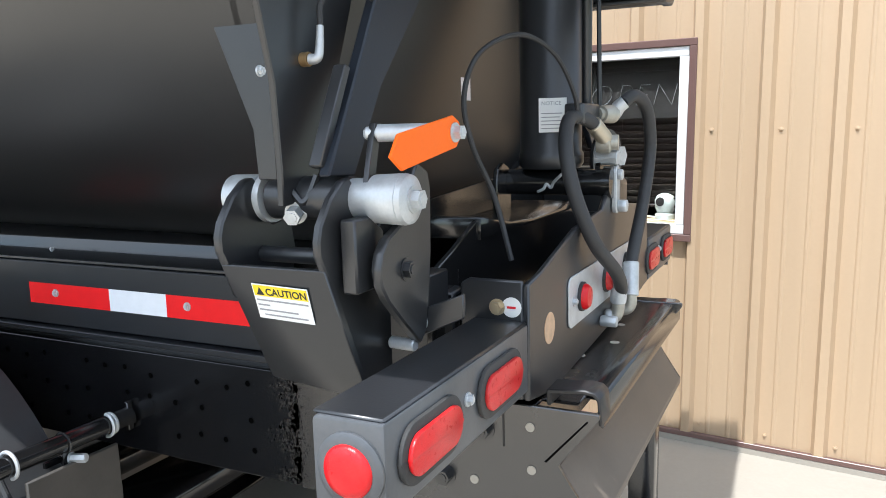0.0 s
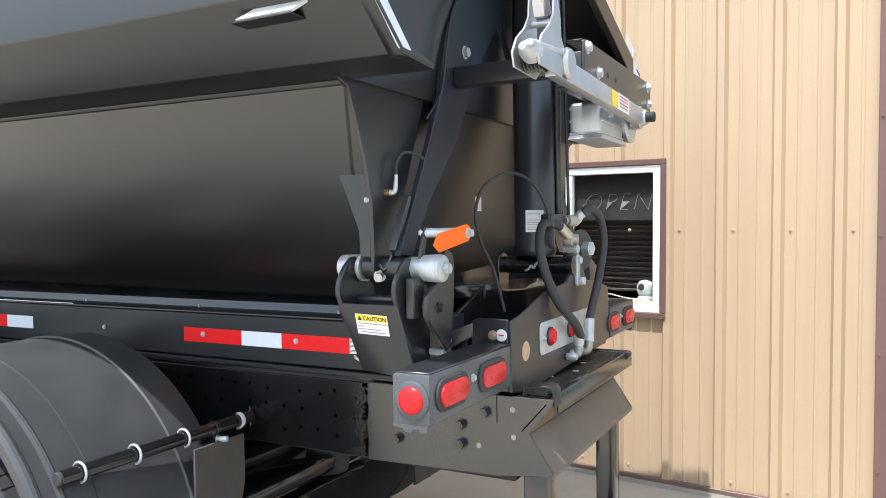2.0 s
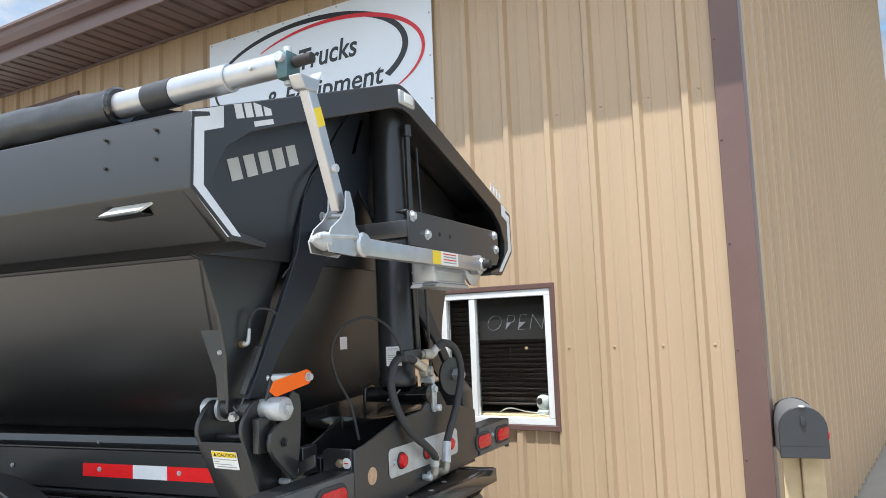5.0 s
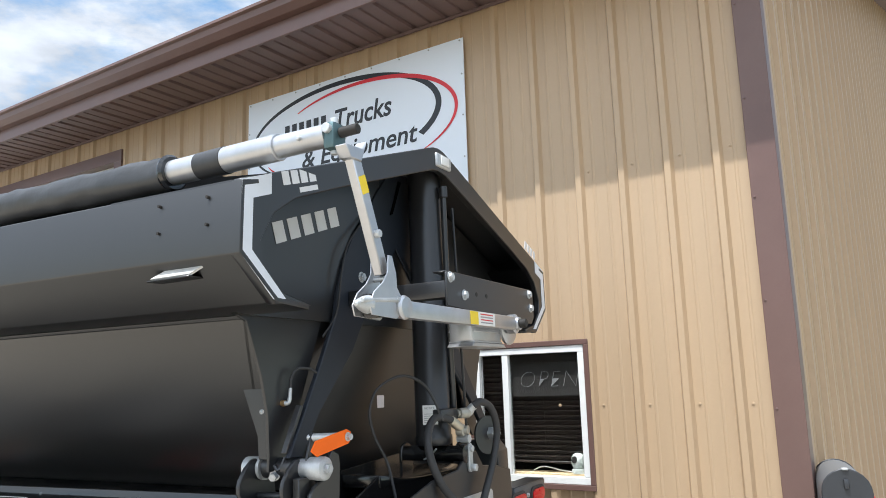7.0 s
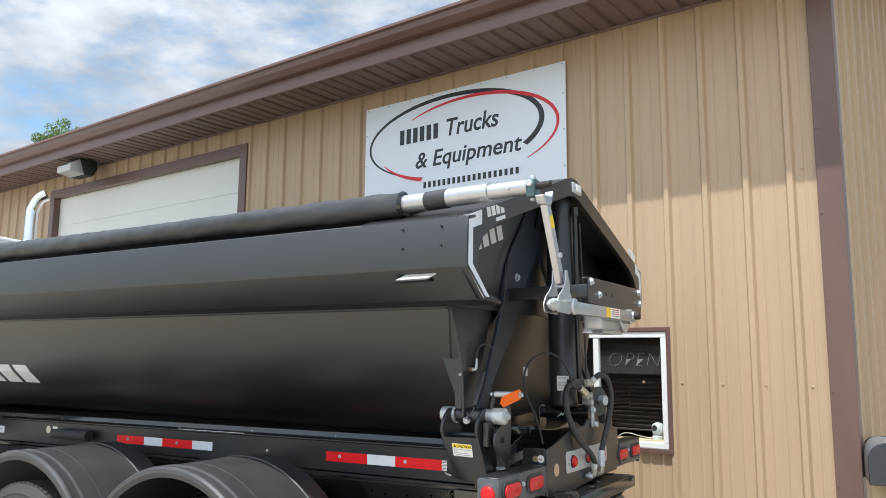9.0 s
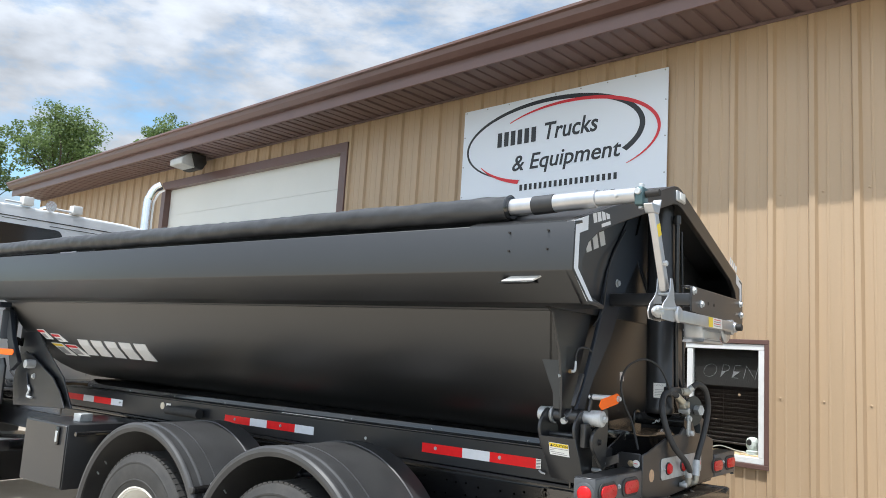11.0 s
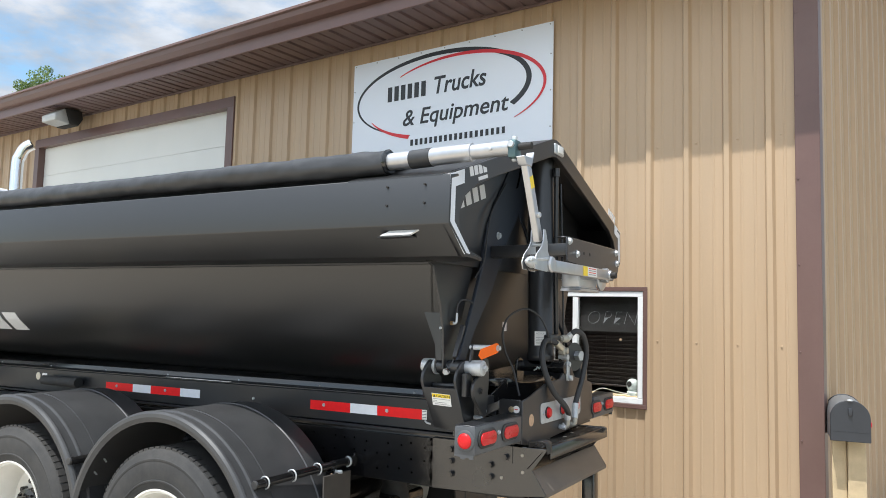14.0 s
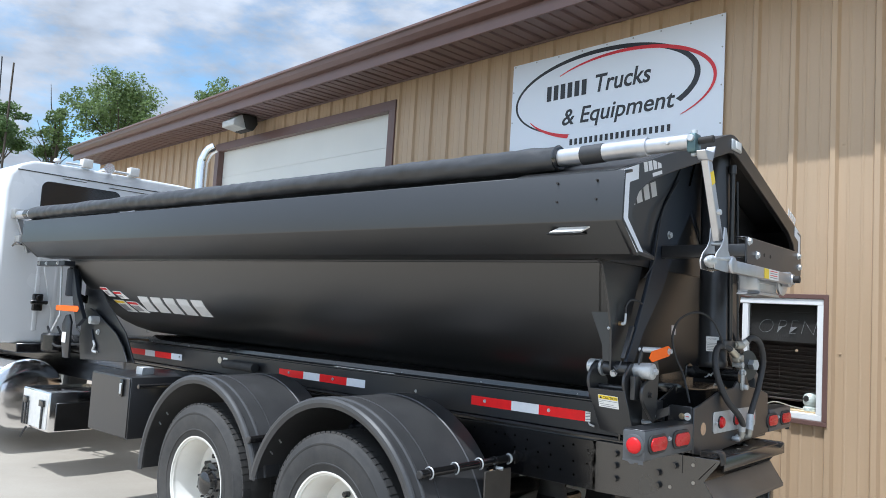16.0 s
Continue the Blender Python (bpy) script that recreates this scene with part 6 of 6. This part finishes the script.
def bar(p0, p1, w, d, bev=0.003):
    """A square bar from p0 to p1, w across in the arm's plane and d along x."""
    p0, p1 = Vector(p0), Vector(p1)
    v = (p1 - p0).normalized()
    n = Vector((0, -v.z, v.y)) * w / 2
    e = Vector((d / 2, 0, 0))
    bm = bmesh.new()
    vs = [bm.verts.new(p + s * n + u * e) for p in (p0, p1) for s, u in ((-1, -1), (1, -1), (1, 1), (-1, 1))]
    for f in ((0, 1, 2, 3), (7, 6, 5, 4), (0, 4, 5, 1), (1, 5, 6, 2), (2, 6, 7, 3), (3, 7, 4, 0)):
        bm.faces.new([vs[i] for i in f])
    return sharp_bevel(bm, bev)


arm = part("upper_arm", bar(up0, up1, 0.040, 0.030), ALU, tarp, "bright aluminium folding arm")
part("arm_label", bar(up0.lerp(up1, 0.22) + Vector((0.0155, -0.0, 0)), up0.lerp(up1, 0.36) + Vector((0.0155, 0, 0)), 0.034, 0.0016, 0), YELLOW, arm, "yellow label")
part("arm_bolt", cyl(up0.lerp(up1, 0.68) + Vector((0.012, 0, 0)), up0.lerp(up1, 0.68) + Vector((0.03, 0, 0)), 0.012, seg=8), ZINC, arm)
part("arm_head", prism([(0.325, 2.395), (0.345, 2.36), (0.40, 2.36), (0.43, 2.43), (0.405, 2.40)], "x", AX - 0.02, AX + 0.02, 0.003), ALU, arm, "cast arm head")
for dx in (-0.030, 0.026):
    part("elbow_plate", prism([(0.415, 1.935), (0.54, 1.93), (0.575, 1.955), (0.575, 1.99), (0.548, 2.02), (0.545, 2.06), (0.525, 2.11), (0.505, 2.11), (0.50, 2.06), (0.475, 2.03), (0.43, 2.0), (0.405, 1.965)], "x", AX + dx, AX + dx + 0.005, 0.001), ALU, arm, "aluminium elbow plate")
    bolt((AX + dx + (0.005 if dx > 0 else 0), 0.545, 1.985), (1 if dx > 0 else -1, 0, 0), arm, 0.009, 0.006)
part("spring", lathe([(0.0, 0.0)] + [(0.004 * k, 0.030 + 0.005 * (k % 2)) for k in range(1, 12)] + [(0.048, 0.0)], (AX - 0.024, 0.475, 1.966), (1, 0, 0), 24), GLOSS, arm, "black coil spring")
part("elbow_spacer", cyl((AX - 0.03, 0.515, 2.045), (AX + 0.03, 0.515, 2.045), 0.008, seg=10), ZINC, arm)
part("elbow_rod", cyl((AX + 0.026, 0.375, 1.972), (AX + 0.030, 0.54, 1.985), 0.007, seg=12), ZINC, arm)
part("rod_cone", lathe([(0, 0.0), (0.004, 0.008), (0.04, 0.022), (0.06, 0.026), (0.062, 0.0)], (AX + 0.01, 0.365, 1.965), (0, 1, 0), 16), ZINC, arm)
part("elbow_cap", lathe([(0, 0.0), (0, 0.034), (0.01, 0.036), (0.018, 0.03), (0.02, 0.0)], (AX + 0.028, 0.575, 1.965), (1, 0, 0), 24), ALU, arm)
def beam(p0, p1, w, d, bev=0.004):
    p0, p1 = Vector(p0), Vector(p1)
    q = (p1 - p0).to_track_quat("Y", "Z").to_matrix().to_4x4()
    bm = box(-d / 2, d / 2, 0, (p1 - p0).length, -w / 2, w / 2, bev, 2)
    bm.transform(Matrix.Translation(p0) @ q)
    return bm


LA, LB = Vector((AX, 0.57, 1.965)), Vector((0.29, 1.56, 1.975))
low = part("lower_arm", beam(LA, LB, 0.052, 0.034), ALU, tarp, "bright aluminium lower arm")
off = Vector((0.0175, 0, 0))
part("arm_label", beam(LA.lerp(LB, 0.60) + off, LA.lerp(LB, 0.76) + off, 0.048, 0.002, 0), LABELW, low, "white instruction label")
part("arm_label", beam(LA.lerp(LB, 0.53) + off, LA.lerp(LB, 0.60) + off, 0.046, 0.002, 0), YELLOW, low, "yellow label")
for k in range(4):
    part("print_bar", beam(LA.lerp(LB, 0.62) + off + Vector((0.0012, 0, 0.016 - 0.010 * k)), LA.lerp(LB, 0.74) + off + Vector((0.0012, 0, 0.016 - 0.010 * k)), 0.004, 0.001, 0), LABELG if k % 2 else INKR, low)
part("arm_boss", lathe([(0, 0.0), (0, 0.040), (0.03, 0.040), (0.034, 0.03), (0.05, 0.026), (0.05, 0.0)], (0.262, 1.59, 1.975), (1, 0, 0), 24), ALU, low)
part("boss_shaft", cyl((0.31, 1.59, 1.975), (0.34, 1.59, 1.975), 0.018, seg=16), DARKIN, low)
# bracket and motor
br = part("motor_bracket", prism([(1.06, 2.015), (1.06, 2.135), (1.075, 2.142), (1.87, 2.142), (1.89, 2.12), (1.89, 2.02), (1.86, 1.99), (1.45, 2.0)], "x", 0.248, 0.258, 0.003), BLACK, tarp, "black bent steel motor bracket")
part("bracket_flange", box(0.17, 0.25, 1.06, 1.88, 2.005, 2.013, 0.003), BLACK, br)
part("bracket_flange", box(0.20, 0.25, 1.065, 1.87, 2.136, 2.143, 0.003), BLACK, br)
for yy, zz in ((1.088, 2.120), (1.196, 2.064), (1.85, 2.06), (1.84, 2.12)):
    bolt((0.258, yy, zz), (1, 0, 0), br, 0.015, 0.010)
for yy in (1.30, 1.39):
    part("bracket_hole", cyl((0.2575, yy, 2.075), (0.259, yy, 2.075), 0.009, seg=12, bev=0), DARKIN, br)
part("support_tube", box(-0.17, 0.249, 1.065, 1.125, 2.045, 2.108, 0.006, 2), BLACK, tarp, "black square support tube")
mt = part("gear_motor", box(0.13, 0.235, 1.30, 1.57, 1.895, 2.0, 0.014, 3), ALU, tarp, "bright aluminium gear motor")
for zz in (1.90, 1.94, 1.98):
    part("cooling_rib", box(0.128, 0.238, 1.305, 1.565, zz - 0.004, zz + 0.004, 0.002), ALU, mt)
part("motor_flange", lathe([(0, 0.0), (0, 0.075), (0.012, 0.078), (0.018, 0.07), (0.02, 0.0)], (0.235, 1.62, 1.97), (1, 0, 0), 32), ALU, mt, "round aluminium gear cover")
part("motor_foot", prism([(1.28, 1.88), (1.60, 1.88), (1.58, 1.895), (1.30, 1.895)], "x", 0.13, 0.24, 0.002), ALU, mt)
# front arm end of the roll
part("front_pole", cyl((-6.86, RY, RZ + 0.070), (-6.49, RY, RZ + 0.066), 0.044, seg=24), ALU, tarp)
part("front_band", cyl((-6.66, RY, RZ + 0.068), (-6.56, RY, RZ + 0.067), 0.048, seg=24), GLOSS, tarp)
part("front_joint", box(-6.97, -6.86, RY - 0.05, RY + 0.05, RZ + 0.035, RZ + 0.135, 0.015, 2), GREY, tarp)
part("front_arm", bar((-6.92, RY, RZ + 0.08), (-6.92, 0.50, 2.13), 0.05, 0.04), ALU, tarp)
part("front_elbow", box(-6.97, -6.84, 0.36, 0.50, 2.20, 2.30, 0.02, 2), GREY, tarp)

# ---- mailbox ----
mail = thing("mailbox", "black steel mailbox with red flag on a wooden post", "mailbox", pose(1.375, 3.20, 0, 0, 0, 7))
prof = [(-0.115, 0.985), (0.115, 0.985), (0.115, 1.13)] + [(0.115 * math.cos(a), 1.13 + 0.115 * math.sin(a)) for a in [radians(15 * k) for k in range(1, 12)]] + [(-0.115, 1.13)]
part("box_body", prism(prof, "y", 0.0, 0.48, 0.004), mat("mailbox_grey", (0.16, 0.165, 0.17), 0.4), mail, "grey steel mailbox body")
big = [(a * 1.03, 1.06 + (b - 1.06) * 1.03) for a, b in prof]
part("box_door", prism(big, "y", -0.012, 0.002, 0.004), MAILB, mail, "dark mailbox door")
part("box_rim", prism(big, "y", 0.465, 0.485, 0.003), MAILB, mail)
part("door_pull", box(-0.012, 0.012, -0.028, -0.012, 1.15, 1.20, 0.005, 2), MAILB, mail)
part("door_latch", box(-0.016, 0.016, -0.024, 0.01, 1.243, 1.255, 0.004), ZINC, mail)
part("door_crease", box(-0.112, 0.112, -0.0135, -0.011, 1.045, 1.049, 0), MAILB, mail)
part("flag", box(0.118, 0.124, -0.01, 0.09, 1.085, 1.115, 0.002), INKR, mail, "red flag")
part("post", box(-0.01, 0.10, 0.10, 0.21, 0.0, 0.985, 0.006), WOOD, mail, "pale wooden post")
part("post_plank", box(-0.10, -0.012, 0.13, 0.16, 0.0, 0.985, 0.005), WOOD, mail)

# ---- indoor camera on the sill ----
CAMW = mat("camera_shell", (0.46, 0.50, 0.47), 0.4)
wc = thing("security_camera", "small white dome camera on the window sill", "camera", SITE @ pose(-1.255, 0.075, 1.125) @ Matrix.Scale(1.2, 4))
part("camera_base", lathe([(0, 0.0), (0, 0.040), (0.02, 0.042), (0.03, 0.03), (0.031, 0.0)], (0, 0, 0), (0, 0, 1), 24), CAMW, wc)
part("camera_head", lathe([(0.0, 0.0), (0.0, 0.034), (0.02, 0.043), (0.05, 0.044), (0.07, 0.034), (0.08, 0.016), (0.082, 0.0)], (0, 0, 0.03), (0, 0, 1), 24), CAMW, wc)
part("camera_lens", lathe([(0, 0.020), (0.006, 0.018), (0.008, 0.0)], (-0.012, -0.036, 0.075), (-0.3, -1, 0.1), 18), DARKIN, wc, "black lens")
part("camera_cable", tube([(-0.03, 0, 0.005), (-0.12, 0.01, 0.012), (-0.22, 0.0, 0.03), (-0.30, 0.02, 0.0)], 0.004, 6), LABELW, wc)
sill = structure("window_sill", box(-2.0, -1.12, 0.03, 0.15, 1.10, 1.125, 0.004), WOOD, "wooden inner window sill", "sill")

# ---- flood light under the eave ----
fl = thing("flood_light", "weathered grey flood light under the eave", "lamp", SITE @ pose(-9.75, -0.35, 4.42))
part("lamp_body", prism([(-0.02, -0.10), (-0.10, 0.13), (0.14, 0.13), (0.17, 0.02), (0.10, -0.10)], "x", -0.20, 0.20, 0.015, 2), DARKIN, fl, "dark lamp housing")
part("lamp_glass", prism([(-0.24, -0.07), (-0.245, 0.02), (-0.10, 0.125), (-0.02, -0.095)], "x", -0.19, 0.19, 0.015, 2), mat("milky_lens", (0.42, 0.42, 0.40), 0.35, 0, 0.15, 9), fl, "weathered milky lens")
part("lamp_bracket", cyl((0, 0.0, 0.10), (0, 0.0, 0.18), 0.02, seg=10), GREY, fl)

# ---- trees ----
def leaf_cloud(bm, centre, radius, n, size, r):
    for _ in range(n):
        d = Vector((r.gauss(0, 1), r.gauss(0, 1), r.gauss(0, 1))).normalized() * radius * (0.35 + 0.65 * r.random() ** 0.6)
        p = centre + Vector((d.x, d.y, d.z * 0.75))
        u = Vector((r.gauss(0, 1), r.gauss(0, 1), r.gauss(0, 0.6))).normalized()
        v = u.cross(Vector((r.gauss(0, 1), r.gauss(0, 1), r.gauss(0, 1)))).normalized()
        s = size * r.uniform(0.6, 1.3)
        vs = [bm.verts.new(p + u * s * a + v * s * b) for a, b in ((-0.6, 0), (-0.1, -0.34), (0.6, 0), (-0.1, 0.34))]
        bm.faces.new(vs)


def tree(x, y, zc, rad, rz, seed, leaf, clumps, bare=0.0, label="broad leafy green tree beyond the building"):
    """A trunk, limbs that fork into the crown, and a crown of leaf clumps about the height zc."""
    r = random.Random(seed)
    t = thing("tree", label, "tree", pose(x, y, 0), "trees behind the building")
    base = zc - rz
    fork = Vector((r.uniform(-0.2, 0.2), r.uniform(-0.2, 0.2), base + 0.15 * rz))
    part("trunk", tube([(0, 0, -0.2), (0.1, 0.05, base * 0.4), (0.12, -0.08, base * 0.8), fork], lambda q: 0.085 * rad * (1 - 0.6 * q), 10, 5), BARK, t, "rough brown trunk")
    ends = []
    for i in range(14):
        a, e = 2.4 * i + r.uniform(-0.3, 0.3), r.uniform(-0.35, 1.0)
        c = math.sqrt(max(0.05, 1 - e * e))
        end = Vector((rad * 0.85 * c * math.cos(a), rad * 0.85 * c * math.sin(a), zc + rz * 0.85 * e))
        s0 = Vector((0.12, -0.05, base * r.uniform(0.85, 1.0))).lerp(fork, r.random())
        mid = s0.lerp(end, 0.5) + Vector((r.gauss(0, 0.15), r.gauss(0, 0.15), 0.12 * rz))
        part("limb", tube([s0, mid, end], lambda q: 0.028 * rad * (1 - 0.8 * q), 6, 5), BARK, t)
        ends.append((s0, mid, end))
    if bare:
        part("bare_limb", tube([fork, (0.1, 0.0, zc + rz * 0.8), (-0.1, -0.15, zc + bare * 0.6), (0.05, -0.35, zc + bare)], lambda q: 0.06 * (1 - 0.8 * q), 7, 5), BARK, t, "bare upper limb")
        part("bare_limb", tube([(0.1, 0.0, zc + rz * 0.8), (0.1, 0.35, zc + bare * 0.5), (0.15, 0.5, zc + bare * 0.75)], lambda q: 0.035 * (1 - 0.8 * q), 6, 5), BARK, t, "bare upper limb")
    crown = bmesh.new()
    for i in range(clumps):
        s0, mid, end = ends[i % 14]
        p = mid.lerp(end, r.uniform(0.1, 1.25)) + Vector((r.gauss(0, 0.16), r.gauss(0, 0.16), r.gauss(0, 0.10))) * rad
        q = Vector((p.x / rad, p.y / rad, (p.z - zc) / rz))
        if q.length > 1.05:
            q *= 1.05 / q.length
            p = Vector((q.x * rad, q.y * rad, zc + q.z * rz))
        leaf_cloud(crown, p, rad * r.uniform(0.16, 0.34), 120, 0.13, r)
    part("crown", crown, leaf, t, "open crown of small green leaves", False)
    return t


tree(-38.0, 15.15, 11.05, 2.4, 2.1, 11, LEAF, 125)
tree(-38.6, 12.25, 8.9, 1.45, 1.7, 5, LEAF, 34, 3.0, "sparse tree with a bare upper limb")
tree(-39.5, 10.0, 9.0, 1.4, 1.75, 8, LEAF_B, 60, 0.0, "small dense green tree")
tree(-38.0, 21.2, 12.85, 1.9, 1.5, 21, LEAF, 60, 0.0, "leafy tree top above the roof")
pole_u = thing("utility_pole", "thin weathered utility pole far behind the cab", "pole", pose(-38.0, 9.85, 0))
part("pole_shaft", cyl((0, 0, -0.2), (0.0, 0.08, 12.35), 0.07, 0.04, 10), BARK, pole_u)
